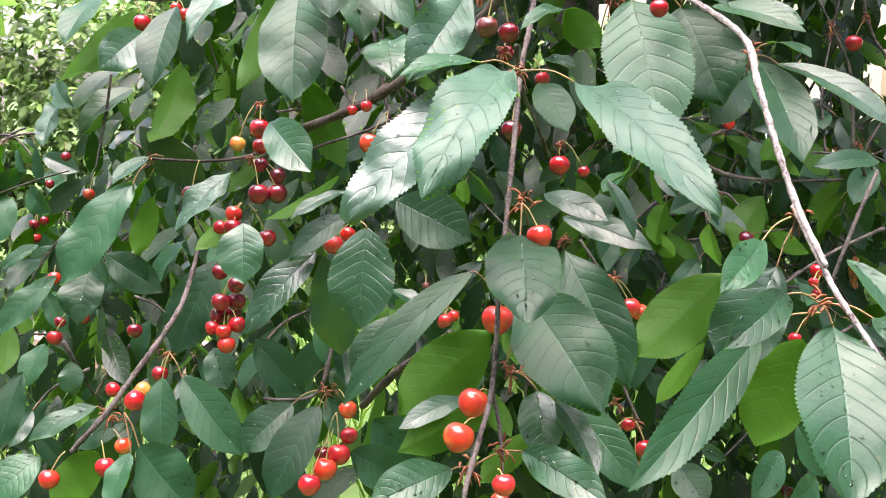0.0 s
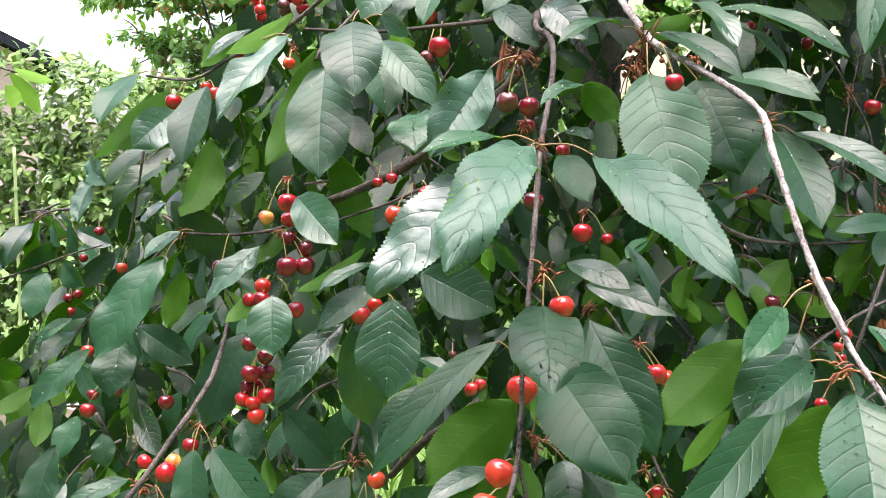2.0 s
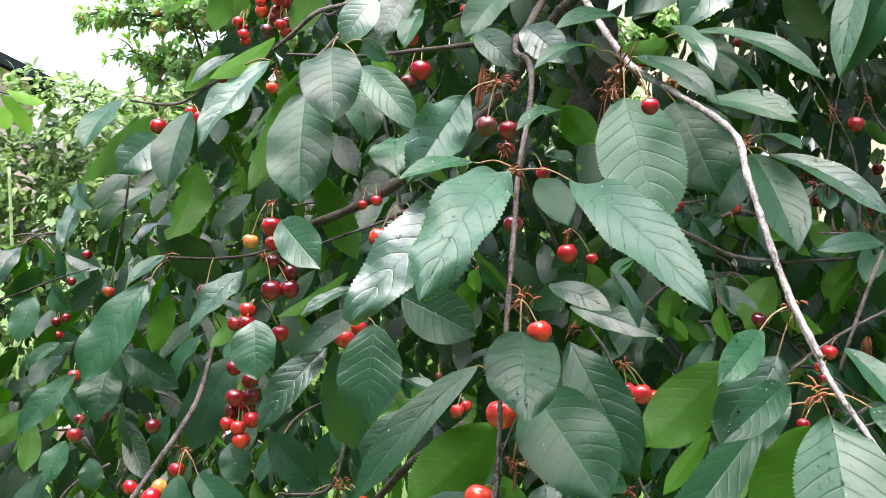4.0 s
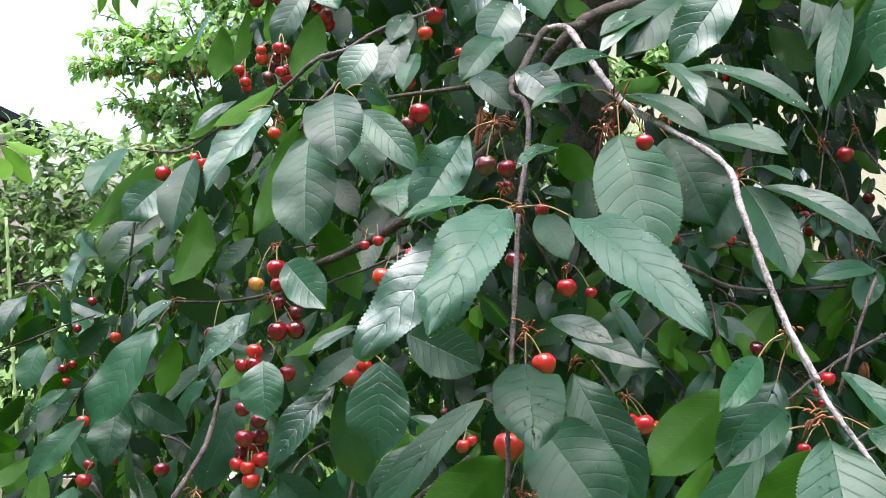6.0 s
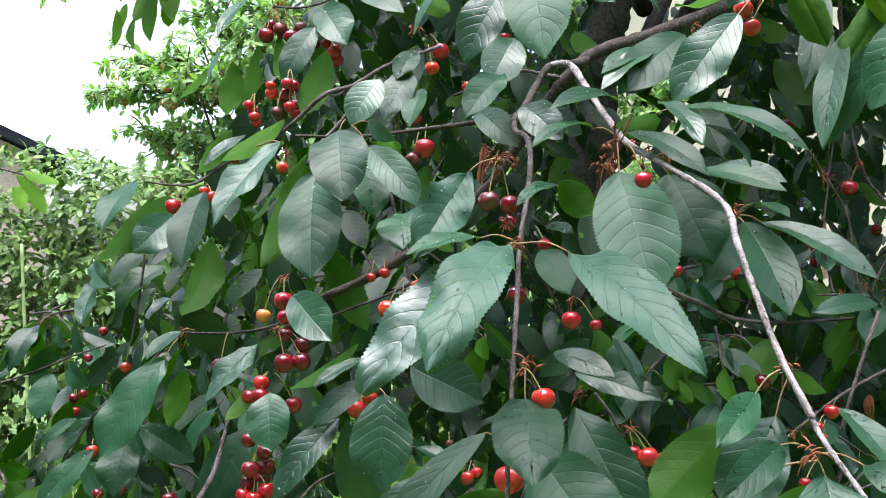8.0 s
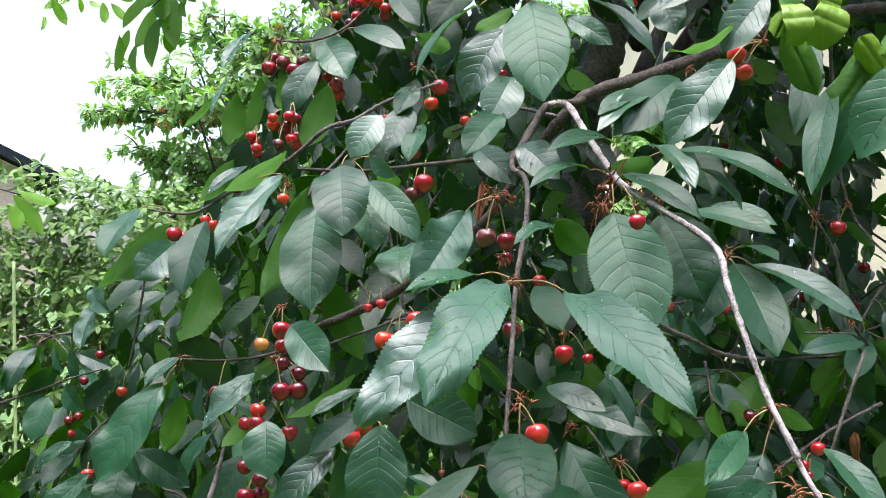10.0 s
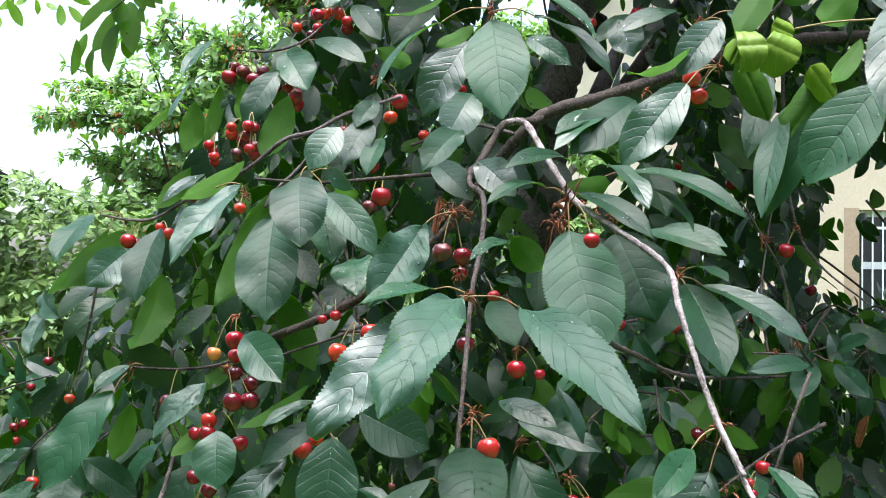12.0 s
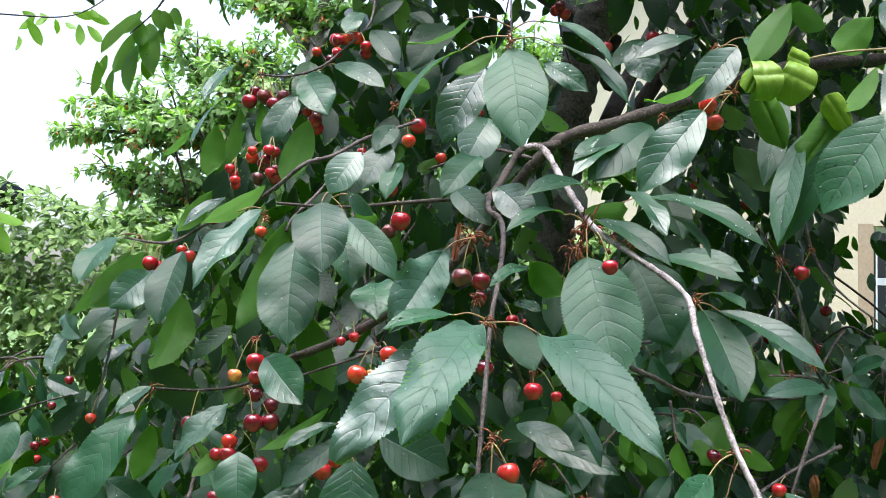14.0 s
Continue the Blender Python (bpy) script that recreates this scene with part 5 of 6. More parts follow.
cherry((-0.455, 1.276, 1.285), 0.0074, (-0.462, 1.286, 1.298), dark)
cherry((-0.558, 1.496, 1.479), 0.0073, (-0.562, 1.506, 1.500), dark)
cherry((-0.602, 1.543, 1.434), 0.0071, (-0.605, 1.553, 1.449), dark)
cherry((-0.606, 1.491, 1.378), 0.0078, (-0.604, 1.502, 1.397), dark)
cherry((-0.591, 1.492, 1.384), 0.0069, (-0.604, 1.502, 1.397), dark)
cherry((-0.603, 1.491, 1.358), 0.0073, (-0.604, 1.502, 1.397), red)
cherry((-0.471, 1.349, 1.439), 0.0078, (-0.466, 1.360, 1.468), orange)
cherry((-0.484, 1.256, 1.341), 0.0081, (-0.486, 1.266, 1.355), orange)
cherry((-0.697, 1.485, 1.301), 0.0086, (-0.701, 1.496, 1.318), red)
cherry((0.012, 1.119, 1.329), 0.0078, (0.016, 1.130, 1.346), red)
cherry((-0.014, 1.218, 1.350), 0.0049, (-0.015, 1.229, 1.362), spoilt)
cherry((-0.313, 1.126, 1.256), 0.0097, (-0.309, 1.139, 1.274), red)
cherry((-0.353, 1.084, 1.248), 0.0084, (-0.346, 1.092, 1.230), red)
cherry((-0.322, 1.064, 1.242), 0.0117, (-0.336, 1.071, 1.228), red)
cherry((-0.317, 1.075, 1.251), 0.0093, (-0.337, 1.081, 1.227), yellow)
cherry((-0.339, 1.015, 1.184), 0.0107, (-0.347, 1.028, 1.208), red)
cherry((-0.327, 1.037, 1.200), 0.0091, (-0.342, 1.049, 1.214), orange)
cherry((-0.386, 0.983, 1.181), 0.0104, (-0.374, 0.997, 1.206), orange)
cherry((0.042, 0.724, 1.350), 0.0116, (0.052, 0.735, 1.357), orange)
cherry((0.032, 0.691, 1.334), 0.0115, (0.043, 0.703, 1.345), orange)
cherry((0.064, 0.658, 1.312), 0.0081, (0.060, 0.669, 1.319), red)
cherry((0.062, 0.676, 1.293), 0.0068, (0.060, 0.688, 1.308), orange)
cherry((-0.077, 0.952, 1.273), 0.0091, (-0.088, 0.965, 1.289), orange)
cherry((-0.079, 0.978, 1.238), 0.0088, (-0.091, 0.991, 1.264), red)
cherry((-0.087, 0.965, 1.223), 0.0112, (-0.092, 0.981, 1.261), red)
cherry((-0.107, 0.994, 1.212), 0.0092, (-0.096, 1.010, 1.252), dark)
cherry((-0.098, 0.944, 1.215), 0.0115, (-0.092, 0.959, 1.251), orange)
cherry((-0.110, 0.922, 1.207), 0.0110, (-0.095, 0.938, 1.246), red)
cherry((-0.139, 1.025, 1.224), 0.0071, (-0.129, 1.037, 1.237), red)
cherry((0.186, 0.985, 1.248), 0.0085, (0.206, 0.998, 1.259), orange)
cherry((0.205, 1.016, 1.246), 0.0070, (0.211, 1.027, 1.250), red)
cherry((0.213, 0.955, 1.241), 0.0099, (0.204, 0.968, 1.265), red)
cherry((0.206, 0.971, 1.217), 0.0078, (0.208, 0.986, 1.245), orange)
cherry((0.333, 0.904, 1.366), 0.0061, (0.348, 0.917, 1.384), red)
cherry((0.009, 1.143, 1.321), 0.0068, (0.013, 1.155, 1.333), red)
cherry((0.021, 1.144, 1.329), 0.0068, (0.016, 1.155, 1.336), red)
cherry((-0.020, 1.163, 1.322), 0.0059, (-0.021, 1.174, 1.331), red)
cherry((0.349, 0.912, 1.417), 0.0046, (0.357, 0.923, 1.426), red)
cherry((0.352, 0.911, 1.407), 0.0046, (0.358, 0.923, 1.421), dark)

# ---- spurs: clusters of bud scales and dry stalks on the twigs ----
spur_count = 0


def spur(at, size):
    global spur_count
    spur_count += 1
    r = random.Random(300 + spur_count)
    pieces = []
    for k in range(r.randrange(9, 15)):
        d = Vector((r.gauss(0, 1), r.gauss(-0.3, 1), r.gauss(-0.2, 0.8))).normalized()
        p = Vector(at) + Vector((r.gauss(0, 1), r.gauss(0, 1), r.gauss(0, 1))) * size * 0.3
        pieces.append(tube([p, p + d * size * 0.5 + Vector((0, 0, size * 0.15)), p + d * size * r.uniform(0.7, 1.2)], [0.0005, 0.0011, 0.0003], 5, 0.3, r, 3))
    for k in range(r.randrange(1, 3) + (5 if size > 0.012 else 0)):
        d = Vector((r.gauss(0, 1), r.gauss(-0.3, 1), r.gauss(-0.9, 0.8))).normalized()
        p = Vector(at)
        pieces.append(tube([p, p + d * size * 1.0, p + d * size * 1.6 - Vector((0, 0, size * 0.7))], [0.0008, 0.0006, 0.0005], 5, 0.1, r, 3))
    if size > 0.012:
        for k in range(7):
            p = Vector(at) + Vector((r.gauss(0, 1), r.gauss(-0.4, 1), -abs(r.gauss(0.5, 1.1)))) * size * 0.75
            d = Vector((r.gauss(0, 1), r.gauss(0, 1), -1.5)).normalized() * r.uniform(0.004, 0.007)
            pieces.append(tube([p, p + d * 0.3, p + d * 0.75, p + d], [0.0008, 0.0026, 0.0024, 0.0006], 7, 0.35, r, 2))
            pieces.append(tube([Vector(at), Vector(at).lerp(p, 0.5) + Vector((0, 0, 0.003)), p], [0.0006, 0.0005, 0.0006], 5, 0.1, r, 3))
    part("spur", mesh_of("spur", *join(pieces), [bud_scale]), tree, "reddish brown dry bud scales")


spur((0.071, 0.787, 1.597), 0.0080)
spur((0.171, 0.914, 1.690), 0.0175)
spur((0.158, 0.903, 1.670), 0.0165)
spur((0.195, 0.915, 1.680), 0.0080)
spur((-0.055, 1.197, 1.800), 0.0095)
spur((0.055, 0.929, 1.679), 0.0130)
spur((0.064, 0.928, 1.616), 0.0080)
spur((0.265, 0.704, 1.499), 0.0080)
spur((0.267, 0.643, 1.447), 0.0095)
spur((0.074, 0.755, 1.497), 0.0110)
spur((0.261, 0.837, 1.617), 0.0080)
spur((-0.208, 1.132, 1.502), 0.0080)
spur((-0.198, 1.134, 1.564), 0.0080)
spur((0.144, 1.127, 1.422), 0.0095)
spur((0.201, 1.139, 1.378), 0.0080)
spur((-0.337, 1.186, 1.498), 0.0080)
spur((-0.220, 1.090, 1.410), 0.0080)
spur((0.219, 0.936, 1.678), 0.0080)
spur((0.139, 1.200, 1.526), 0.0080)
spur((-0.191, 1.138, 1.709), 0.0080)
spur((0.094, 0.920, 1.878), 0.0060)
spur((0.353, 1.066, 1.857), 0.0095)
spur((0.347, 1.458, 2.043), 0.0095)
spur((0.333, 1.063, 1.904), 0.0070)
spur((-0.036, 1.130, 1.848), 0.0080)
spur((0.288, 1.145, 1.843), 0.0080)
spur((-0.231, 1.284, 1.917), 0.0080)
spur((0.600, 1.833, 1.591), 0.0095)
spur((0.731, 1.790, 1.472), 0.0110)
spur((0.040, 0.669, 1.318), 0.0090)
spur((0.069, 0.708, 1.380), 0.0080)
spur((-0.297, 1.110, 1.283), 0.0090)
spur((-0.349, 1.070, 1.223), 0.0110)
spur((-0.106, 1.013, 1.275), 0.0095)
spur((0.210, 1.016, 1.249), 0.0110)
spur((0.192, 1.019, 1.267), 0.0095)
spur((0.061, 0.681, 1.330), 0.0080)

# ---- young leaves rolled up by aphids ----
def rolled_leaf(base, tip, width, roll, curl, wrap, seed, skin_of=young_top, label="rolled-up bright yellow-green young leaf"):
    r = random.Random(seed)
    length = (Vector(tip) - Vector(base)).length
    v, f, t, s = blade(length, width, 0, 4, r, nv=40, nu=20, relief=0.0, teeth=False)
    for i in range(len(v)):
        x, y, z = v[i]
        a = x / (width / 2) * radians(wrap)
        rad = width / 2 / radians(wrap)
        crumple = 0.0022 * noise.noise((x * 42 + seed, y * 42, 0)) - 0.0012 * abs(noise.noise((x * 45, y * 70 + seed, 3))) + 0.0006 * noise.noise((x * 210, y * 210, seed)) - 0.0022 * math.exp(-(x / (width * 0.04)) ** 2)
        x, z = (rad + crumple) * math.sin(a), -(rad + crumple) * math.cos(a) + rad + z
        b = (y / length) * radians(curl)
        big = length / radians(curl)
        v[i] = (x, (big - z) * math.sin(b), big - (big - z) * math.cos(b))
    ob = part("rolled_leaf", mesh_of("rolled_leaf", v, f, [skin_of, skin_of], t, s), tree, label)
    ob.matrix_basis = stand(base, tip, roll)


rolled_leaf((0.306, 0.806, 1.821), (0.335, 0.807, 1.824), 0.089, 180, 15, 140, 1)
rolled_leaf((0.333, 0.812, 1.826), (0.365, 0.808, 1.813), 0.092, 185, 20, 140, 2)
rolled_leaf((0.343, 0.826, 1.845), (0.366, 0.827, 1.837), 0.052, 185, 25, 120, 3)
rolled_leaf((0.317, 0.826, 1.833), (0.304, 0.817, 1.809), 0.031, 180, 25, 100, 7)
rolled_leaf((0.319, 0.847, 1.821), (0.346, 0.840, 1.760), 0.038, 190, 12, 60, 8, young_dark, "curled dark yellow-green young leaf")
rolled_leaf((0.398, 0.829, 1.802), (0.359, 0.821, 1.743), 0.067, 172, 15, 140, 4, young_dark, "curled dark yellow-green young leaf")
rolled_leaf((0.373, 0.813, 1.805), (0.399, 0.815, 1.773), 0.048, 195, 25, 120, 5)
rolled_leaf((0.389, 0.870, 1.772), (0.354, 0.851, 1.745), 0.031, 180, 12, 40, 6)
rolled_leaf((0.507, 1.244, 1.396), (0.519, 1.246, 1.351), 0.028, 170, 25, 140, 11, bud_scale, "dry rolled brown leaf")
rolled_leaf((0.657, 1.394, 1.427), (0.652, 1.396, 1.374), 0.030, 160, 30, 130, 12, bud_scale, "dry rolled brown leaf")
rolled_leaf((0.045, 0.898, 1.692), (0.041, 0.890, 1.653), 0.016, 170, 25, 140, 9, bud_scale, "dry rolled brown leaf")

# ---- twigs of a neighbouring tree that hang in from above ----
neighbour = tagged(new("neighbouring_tree"), "neighbouring tree with thin twigs and light green hanging leaves", "tree")
neighbour.matrix_world = pose(0, 0, 0)


def spray(base, tip, width, roll, fold, curl):
    r = random.Random(int(abs(base[0]) * 10000))
    v, f, t, s = blade((Vector(tip) - Vector(base)).length, width, fold, curl, r, nv=14, nu=4, relief=0.6, teeth=False)
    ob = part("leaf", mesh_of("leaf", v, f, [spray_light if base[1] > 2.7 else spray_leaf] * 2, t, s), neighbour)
    ob.matrix_basis = stand(base, tip, roll)


def spray_twig(*stations):
    part("twig", mesh_of("twig", *tube([q[:3] for q in stations], [q[3] for q in stations], 6, 0.08, random.Random(1)), [twig_bark]), neighbour)


spray((-0.633, 2.049, 2.207), (-0.693, 1.993, 2.115), 0.036, 20, 10, 14)
spray((-0.674, 2.080, 2.193), (-0.710, 2.023, 2.113), 0.029, 0, 10, 14)
spray((-0.672, 2.110, 2.179), (-0.692, 2.054, 2.078), 0.038, 180, 10, 14)
spray((-0.714, 2.143, 2.116), (-0.673, 1.997, 2.011), 0.030, 30, 10, 14)
spray((-0.727, 2.053, 2.106), (-0.725, 2.026, 2.022), 0.024, 190, 10, 14)
spray((-0.717, 2.082, 2.124), (-0.722, 2.055, 2.060), 0.024, 10, 10, 14)
spray((-0.659, 2.111, 2.157), (-0.640, 1.997, 2.025), 0.043, 20, 10, 14)
spray((-0.644, 2.139, 2.209), (-0.599, 2.025, 2.066), 0.049, 0, 10, 14)
spray((-0.623, 2.053, 2.122), (-0.619, 2.055, 2.065), 0.031, 180, 10, 14)
spray((-0.601, 2.081, 2.187), (-0.567, 1.993, 2.126), 0.024, 30, 10, 14)
spray((-0.655, 2.108, 2.230), (-0.675, 2.021, 2.150), 0.029, 190, 10, 14)
spray((-0.595, 2.138, 2.240), (-0.549, 2.051, 2.180), 0.030, 10, 10, 14)
spray((-0.592, 2.050, 2.209), (-0.546, 1.992, 2.156), 0.026, 20, 10, 14)
spray((-0.616, 2.079, 2.223), (-0.576, 2.022, 2.158), 0.029, 0, 10, 14)
spray((-0.669, 2.109, 2.216), (-0.631, 2.052, 2.136), 0.037, 180, 10, 14)
spray((-1.295, 3.036, 2.450), (-1.248, 3.040, 2.367), 0.034, 180, 10, 14)
spray((-1.282, 3.065, 2.469), (-1.329, 3.057, 2.422), 0.031, 190, 10, 14)
spray((-1.279, 3.095, 2.486), (-1.227, 3.036, 2.452), 0.023, 150, 10, 14)
spray((-1.208, 3.037, 2.452), (-1.210, 3.058, 2.409), 0.024, 200, 10, 14)
spray((-1.146, 3.067, 2.445), (-1.129, 3.040, 2.370), 0.030, 170, 10, 14)
spray((-1.131, 3.097, 2.448), (-1.070, 3.060, 2.386), 0.028, 180, 10, 14)
spray((-1.125, 3.036, 2.479), (-1.038, 3.038, 2.437), 0.028, 190, 10, 14)
spray((-1.188, 3.067, 2.450), (-1.151, 3.058, 2.427), 0.023, 150, 10, 14)
spray((-1.345, 3.097, 2.413), (-1.328, 3.040, 2.352), 0.025, 200, 10, 14)
spray((-1.311, 3.035, 2.473), (-1.276, 3.056, 2.465), 0.024, 170, 10, 14)
spray((-1.246, 3.065, 2.471), (-1.269, 3.037, 2.432), 0.024, 180, 10, 14)
spray((-1.179, 3.095, 2.489), (-1.096, 3.057, 2.461), 0.025, 190, 10, 14)
spray((-1.099, 3.036, 2.484), (-1.075, 3.037, 2.456), 0.022, 150, 10, 14)
spray((-1.338, 2.869, 1.835), (-1.228, 2.821, 1.717), 0.048, 190, 10, 14)
spray((-1.322, 2.870, 1.848), (-1.191, 2.825, 1.805), 0.036, 150, 10, 14)
spray((-1.347, 2.868, 1.803), (-1.294, 2.819, 1.735), 0.048, 180, 10, 14)
spray_twig((-0.564, 2.130, 2.334, 0.0030), (-0.607, 2.113, 2.253, 0.0024), (-0.631, 2.095, 2.211, 0.0020), (-0.670, 2.086, 2.171, 0.0014))
spray_twig((-1.472, 3.011, 2.466, 0.0030), (-1.300, 3.014, 2.455, 0.0026), (-1.179, 3.016, 2.453, 0.0022), (-1.093, 3.016, 2.480, 0.0020), (-0.926, 2.916, 2.547, 0.0030))
spray_twig((-1.442, 2.865, 1.871, 0.0030), (-1.346, 2.869, 1.844, 0.0024), (-1.314, 2.870, 1.835, 0.0016))
# the neighbour's crown, out of view, added to shade the cherry's lower left
rng = random.Random(61)
places = []
for c, r3, n3 in (((-1.9, 0.9, 3.0), (0.85, 0.9, 0.7), 22), ((-1.6, -0.3, 3.1), (0.9, 0.8, 0.6), 14), ((-2.3, 2.0, 2.6), (0.6, 0.6, 0.7), 18)):
    places += crown(c, r3, n3, 14, 0.1, rng)
v, f, t, s = scatter(far_kit, places)
tagged(part("crown", mesh_of("crown", v, f, [mass_shaded, mass_under], t, s), neighbour), kind="stuff")
part("limb", mesh_of("limb", *tube([(-2.05, 1.85, 2.2), (-1.95, 1.3, 2.7), (-1.8, 0.4, 3.0)], [0.045, 0.03, 0.012], 8, 0.05, rng), [trunk_bark]), neighbour)
part("trunk", mesh_of("trunk", *tube([(-2.2, 1.6, -0.1), (-2.15, 1.65, 1.2), (-2.0, 1.9, 2.4), (-1.7, 2.3, 3.2)], [0.1, 0.08, 0.06, 0.04], 10, 0.05, random.Random(2)), [trunk_bark]), neighbour)

# ---- garden things below and behind ----
def garden_cane(foot, top):
    cane = tagged(new("garden_cane"), "pale green upright garden cane by the hedge", "cane")
    cane.matrix_world = pose(*foot)
    h = top[2] - foot[2]
    lean = Vector((top[0] - foot[0], top[1] - foot[1], 0))
    pts = [(lean.x * k / 6, lean.y * k / 6, h * k / 6 - 0.02) for k in range(7)]
    part("cane", mesh_of("cane", *tube(pts, [0.010] * 7, 8, 0.04, random.Random(4), 3), [cane_skin]), cane)
    for k in range(1, 6):
        part("node", mesh_of("node", *tube([(lean.x * k / 6, lean.y * k / 6, h * k / 6 - 0.01), (lean.x * k / 6, lean.y * k / 6, h * k / 6 + 0.01)], [0.018, 0.018], 8), [cane_skin]), cane)


garden_cane((-2.949, 6.356, 0.000), (-2.981, 6.393, 1.704))
low = tagged(new("garden_wall"), "low pinkish garden wall of pale blocks beside the lawn", "wall")
low.matrix_world = pose(-2.9, 5.6, 0, 0, 0, -8)
block = mesh_of("block", *box(-0.185, 0.185, -0.09, 0.09, 0, 0.135), [brick_pale], smooth=False)
r = random.Random(8)
for row in range(2):
    for k in range(5):
        ob = part("block", block, low)
        ob.matrix_basis = pose(-0.2 + k * 0.385 + (0.19 if row % 2 else 0), r.uniform(-0.01, 0.01), row * 0.145 - 0.02, 0, 0, r.uniform(-1.5, 1.5))

rng = random.Random(31)
strap_kit = [blade(0.42, 0.03, 14, 22 + 12 * i, rng, nv=8, nu=2, relief=0, teeth=False) for i in range(3)]
strap_mesh = [mesh_of("leaf", q[0], q[1], [strap_leaf, strap_leaf], q[2], q[3]) for q in strap_kit]
for x, y in ((-0.85, 4.3), (-0.62, 4.55), (-1.05, 4.6), (-0.75, 4.05)):
    plant = tagged(new("strap_leaved_plant"), "clump of pale green strap-shaped leaves in the lawn", "plant", "strap-leaved clumps")
    plant.matrix_world = pose(x, y, 0)
    for k in range(16):
        ob = part("leaf", strap_mesh[k % 3], plant)
        ob.matrix_basis = pose(rng.uniform(-0.06, 0.06), rng.uniform(-0.06, 0.06), -0.01, rng.uniform(55, 88), 0, rng.uniform(0, 360)) @ Matrix.Scale(rng.uniform(0.6, 1.1), 4)

# ---- the rest of the crown, behind the near branches ----
rng = random.Random(77)


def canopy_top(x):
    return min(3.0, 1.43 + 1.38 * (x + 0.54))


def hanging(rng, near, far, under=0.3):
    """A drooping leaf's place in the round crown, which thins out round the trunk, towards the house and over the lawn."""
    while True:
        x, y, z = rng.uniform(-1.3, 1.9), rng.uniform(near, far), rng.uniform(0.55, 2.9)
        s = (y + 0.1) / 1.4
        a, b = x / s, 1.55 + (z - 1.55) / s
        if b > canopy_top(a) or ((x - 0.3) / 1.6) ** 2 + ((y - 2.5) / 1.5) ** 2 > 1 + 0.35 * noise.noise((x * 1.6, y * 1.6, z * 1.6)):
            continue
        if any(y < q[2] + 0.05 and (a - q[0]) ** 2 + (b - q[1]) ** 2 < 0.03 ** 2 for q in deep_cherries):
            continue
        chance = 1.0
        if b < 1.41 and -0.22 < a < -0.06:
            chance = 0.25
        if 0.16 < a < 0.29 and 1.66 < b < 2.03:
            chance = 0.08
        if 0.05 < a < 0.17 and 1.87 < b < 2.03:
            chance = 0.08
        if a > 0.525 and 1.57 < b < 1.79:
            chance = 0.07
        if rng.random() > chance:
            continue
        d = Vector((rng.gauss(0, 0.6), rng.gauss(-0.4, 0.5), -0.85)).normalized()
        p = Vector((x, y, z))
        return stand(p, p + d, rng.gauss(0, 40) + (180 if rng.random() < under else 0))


def overhead_shade(rng):
    """A leaf of the crown's upper part, over the trunk: out of view, added to shade the leaves below."""
    while True:
        x, y, z = rng.uniform(-1.4, 2.2), rng.uniform(0.8, 4.4), rng.uniform(2.05, 3.9)
        # cut back at the front so that the nearest leaves keep their skylight
        if y < 1.35 - 0.25 * min(1.0, max(0.0, (x - 0.05) / 0.3)):
            continue
        s = (y + 0.1) / 1.4
        if z > 1.55 + 0.52 * s and ((x - 0.45) / 1.5) ** 2 + ((y - 2.55) / 1.85) ** 2 + ((z - 2.2) / 1.6) ** 2 < 1 + 0.6 * noise.noise((x * 1.7, y * 1.7, z * 1.7)):
            p = Vector((x, y, z))
            return stand(p, p + Vector((rng.gauss(0, 0.7), rng.gauss(0, 0.7), -0.6)), rng.gauss(0, 60))


fill_kit = [blade(0.105, rng.uniform(0.040, 0.052), rng.uniform(6, 20), rng.uniform(5, 30), rng, nv=8, nu=4, relief=0.6, teeth=False) for k in range(8)]
near_kit = []
for k in range(8):
    v, f, t, s = blade(0.105, rng.uniform(0.040, 0.052), rng.uniform(8, 22), rng.uniform(5, 30), rng, nv=28, nu=6)
    near_kit.append(mesh_of("leaf", v, f, [leaf_inner_shaded, leaf_under], t, s))
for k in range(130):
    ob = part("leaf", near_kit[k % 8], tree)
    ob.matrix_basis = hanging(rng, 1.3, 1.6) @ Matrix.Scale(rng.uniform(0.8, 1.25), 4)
places = [(rng.randrange(8), hanging(rng, 1.45, 3.6, 0.2) @ Matrix.Scale(rng.uniform(0.5, 1.0), 4)) for k in range(13500)] + [(rng.randrange(8), overhead_shade(rng)) for k in range(5000)]
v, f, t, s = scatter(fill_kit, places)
tagged(part("foliage", mesh_of("foliage", v, f, [mass_shaded, mass_under], t, s), tree), kind="stuff")

# ---- thin inner twigs, with a few half-hidden cherries on them ----
rng = random.Random(88)
for k in range(70):
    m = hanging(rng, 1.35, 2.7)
    p = m.translation
    q = p + Vector((rng.gauss(0, 0.12), rng.gauss(0, 0.1), rng.uniform(0.12, 0.35)))
    e = p + Vector((rng.gauss(0, 0.1), rng.gauss(-0.05, 0.05), rng.uniform(-0.3, -0.1)))
    part("twig", mesh_of("twig", *tube([q, p, e], [0.0028, 0.0022, 0.0012], 7, 0.15, rng), [twig_bark]), tree)
    spur(tuple(p), 0.009)
    if k % 3 == 1:
        for n in range(rng.randrange(1, 4)):
            c = p + Vector((rng.gauss(0, 0.014), rng.gauss(0, 0.014), -rng.uniform(0.03, 0.05)))
            cherry(tuple(c), rng.uniform(0.0095, 0.0118), tuple(p), rng.choice((red, dark, dark, orange)))


# ---- leafy side twigs deeper in the crown ----
rng = random.Random(140)
side_kit = []
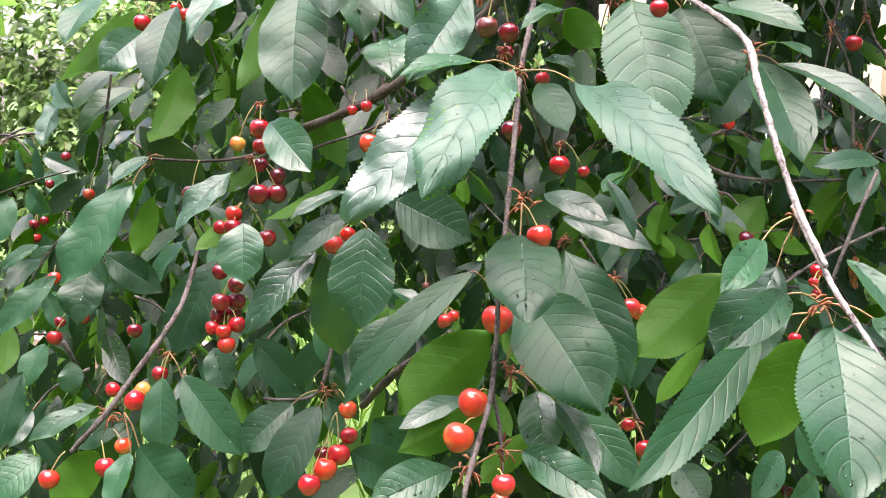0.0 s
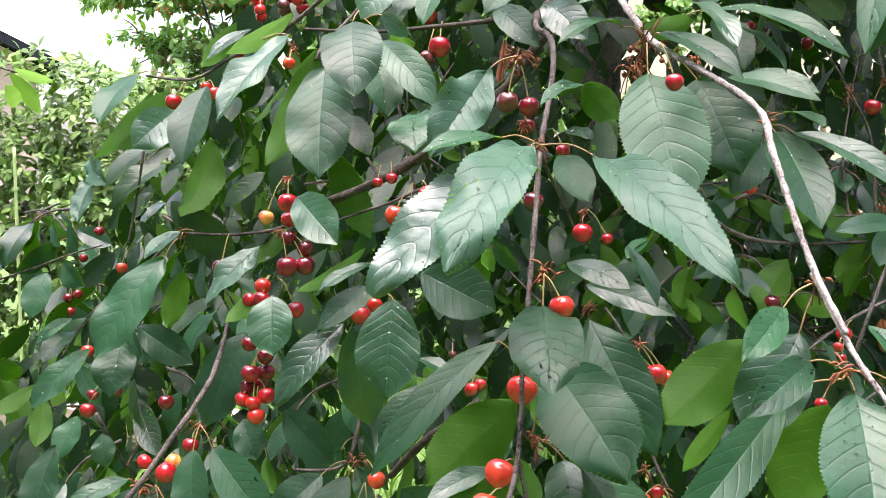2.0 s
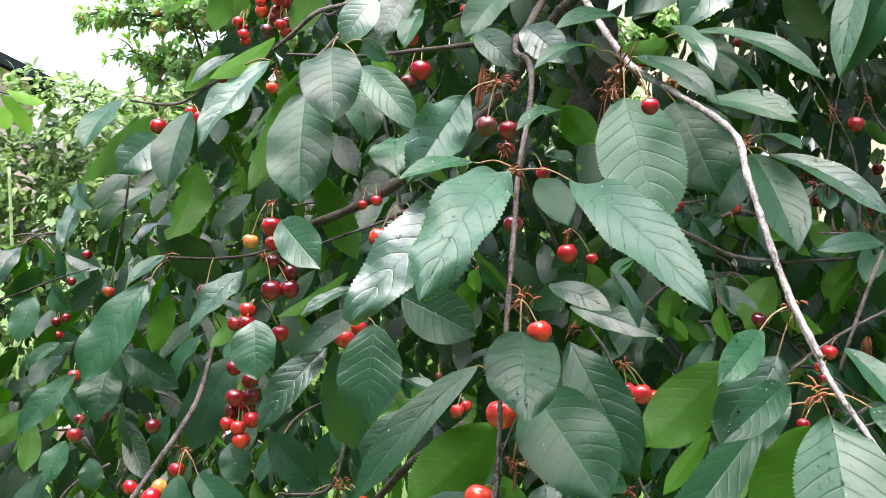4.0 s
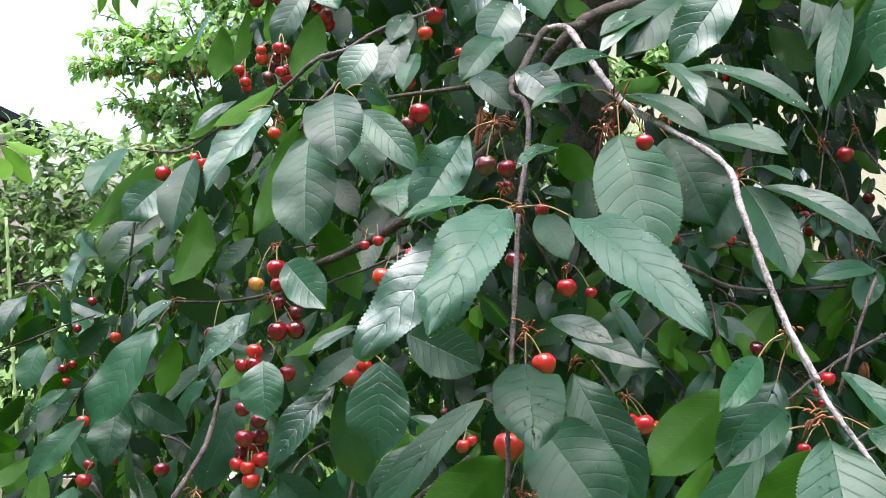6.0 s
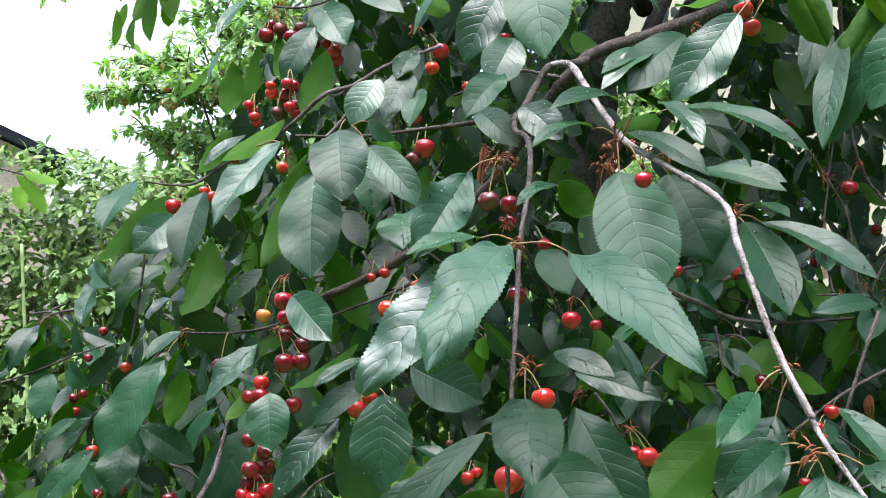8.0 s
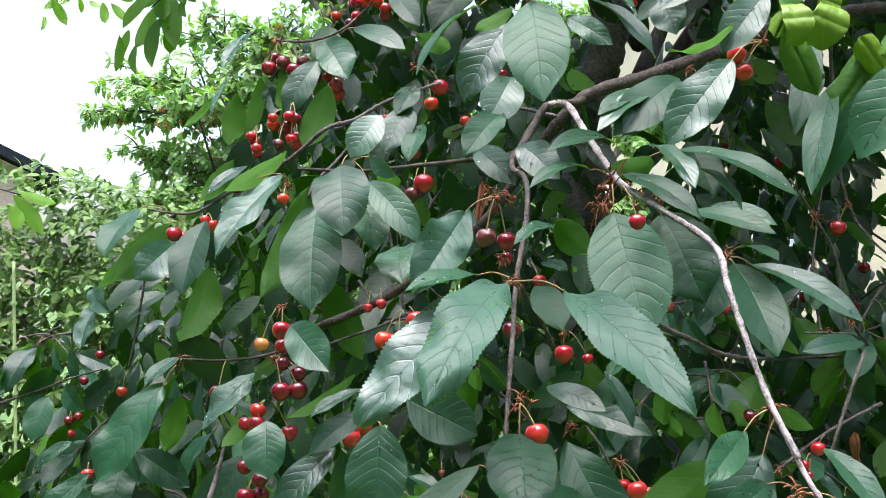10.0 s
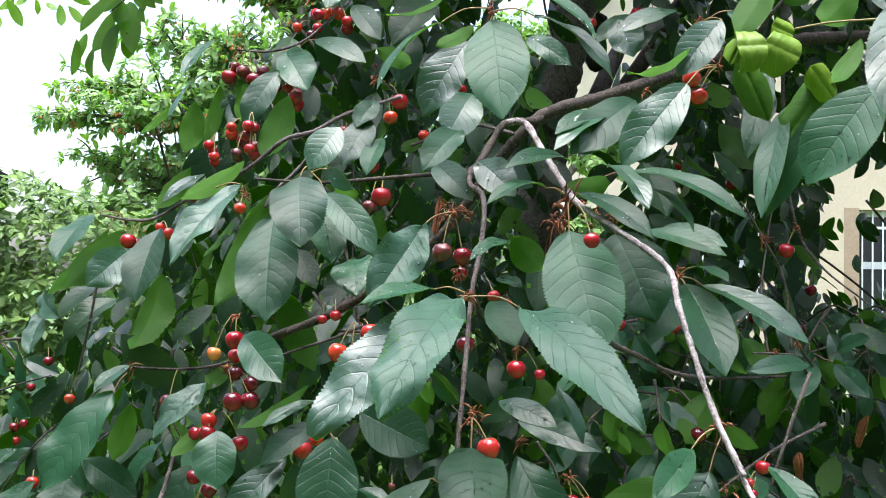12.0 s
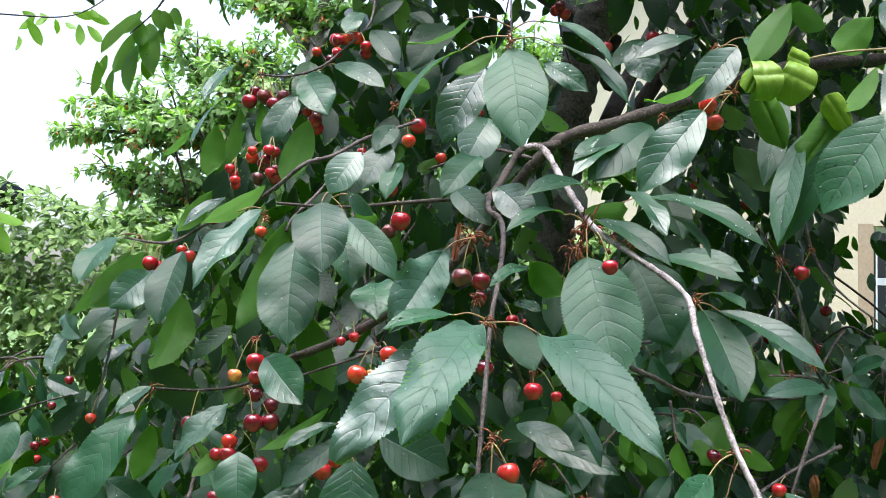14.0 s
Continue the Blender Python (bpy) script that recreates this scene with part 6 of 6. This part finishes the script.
for k in range(9):
    v, f, t, s = blade(0.1, rng.uniform(0.036, 0.050), rng.uniform(8, 24), rng.uniform(5, 30), rng, nv=36, nu=6, relief=rng.uniform(0.4, 1.2), twist=rng.uniform(-15, 15))
    side_kit.append(mesh_of("leaf", v, f, [leaf_top, leaf_under], t, s))


def leafy_twig(start, way_on, length, leaves, rng):
    """A thin twig with stalked leaves on alternating sides, the last ones in a tuft."""
    p, d = Vector(start), Vector(way_on).normalized()
    pts = [p, p + d * length * 0.5 + Vector((0, 0, 0.015)), p + d * length - Vector((0, 0, 0.02))]
    part("twig", mesh_of("twig", *tube(pts, [0.0024, 0.0018, 0.0011], 6, 0.15, rng), [twig_bark]), tree)
    for k in range(leaves):
        u = min(1.0, 0.2 + 1.1 * k / leaves)
        at = pts[0].lerp(pts[1], u * 2) if u < 0.5 else pts[1].lerp(pts[2], u * 2 - 1)
        turn = 2.4 * k + rng.uniform(-0.5, 0.5)
        d2 = d * 0.5 + Vector((math.cos(turn), math.sin(turn) * 0.7 - 0.35, rng.uniform(-0.9, 0.1)))
        foot = at + d2.normalized() * rng.uniform(0.015, 0.028)
        part("stalk", mesh_of("stalk", *tube([at, at.lerp(foot, 0.5) + Vector((0, 0, 0.003)), foot], [0.0007, 0.0006, 0.0006], 5, sub=3), [petiole_skin]), tree)
        ob = part("leaf", side_kit[rng.randrange(9)], tree)
        hang = d2.normalized() + Vector((0, 0, -rng.uniform(0.1, 0.7)))
        ob.matrix_basis = stand(foot, foot + hang, rng.gauss(0, 35) + (180 if rng.random() < 0.3 else 0)) @ Matrix.Scale(rng.uniform(0.5, 0.9), 4)


for x0, x1, y0, y1, z0, z1, count in ((0.34, 0.80, 1.40, 1.8, 1.20, 1.56, 44), (-0.80, -0.42, 1.40, 1.8, 1.10, 1.46, 18), (0.05, 0.40, 1.40, 1.9, 1.15, 1.60, 10), (-0.35, 0.0, 1.40, 1.7, 1.20, 1.60, 8)):
    for k in range(count):
        at = (rng.uniform(x0, x1), rng.uniform(y0, y1), rng.uniform(z0, z1) + 0.05)
        leafy_twig(at, (rng.gauss(0, 1), rng.gauss(-0.4, 0.5), rng.gauss(-0.5, 0.4)), rng.uniform(0.10, 0.20), rng.randrange(5, 9), rng)

# ---- bare thin twigs that cross in the lower crown ----
for k in range(26):
    p = Vector((rng.uniform(0.22, 0.85), rng.uniform(1.30, 1.75), rng.uniform(1.18, 1.60)))
    d = Vector((rng.gauss(0, 1), rng.gauss(0, 0.4), rng.gauss(-0.2, 0.6))).normalized() * rng.uniform(0.12, 0.3)
    bow = Vector((rng.gauss(0, 0.012), rng.gauss(0, 0.012), rng.uniform(0.0, 0.03)))
    part("twig", mesh_of("twig", *tube([p, p + d * 0.35 + bow, p + d * 0.7 + bow * 0.6, p + d], [0.0026, 0.0020, 0.0016, 0.0010], 6, 0.15, rng), [twig_bark]), tree)
    if k % 2:
        spur(tuple(p + d * 0.7 + bow * 0.6), 0.009)
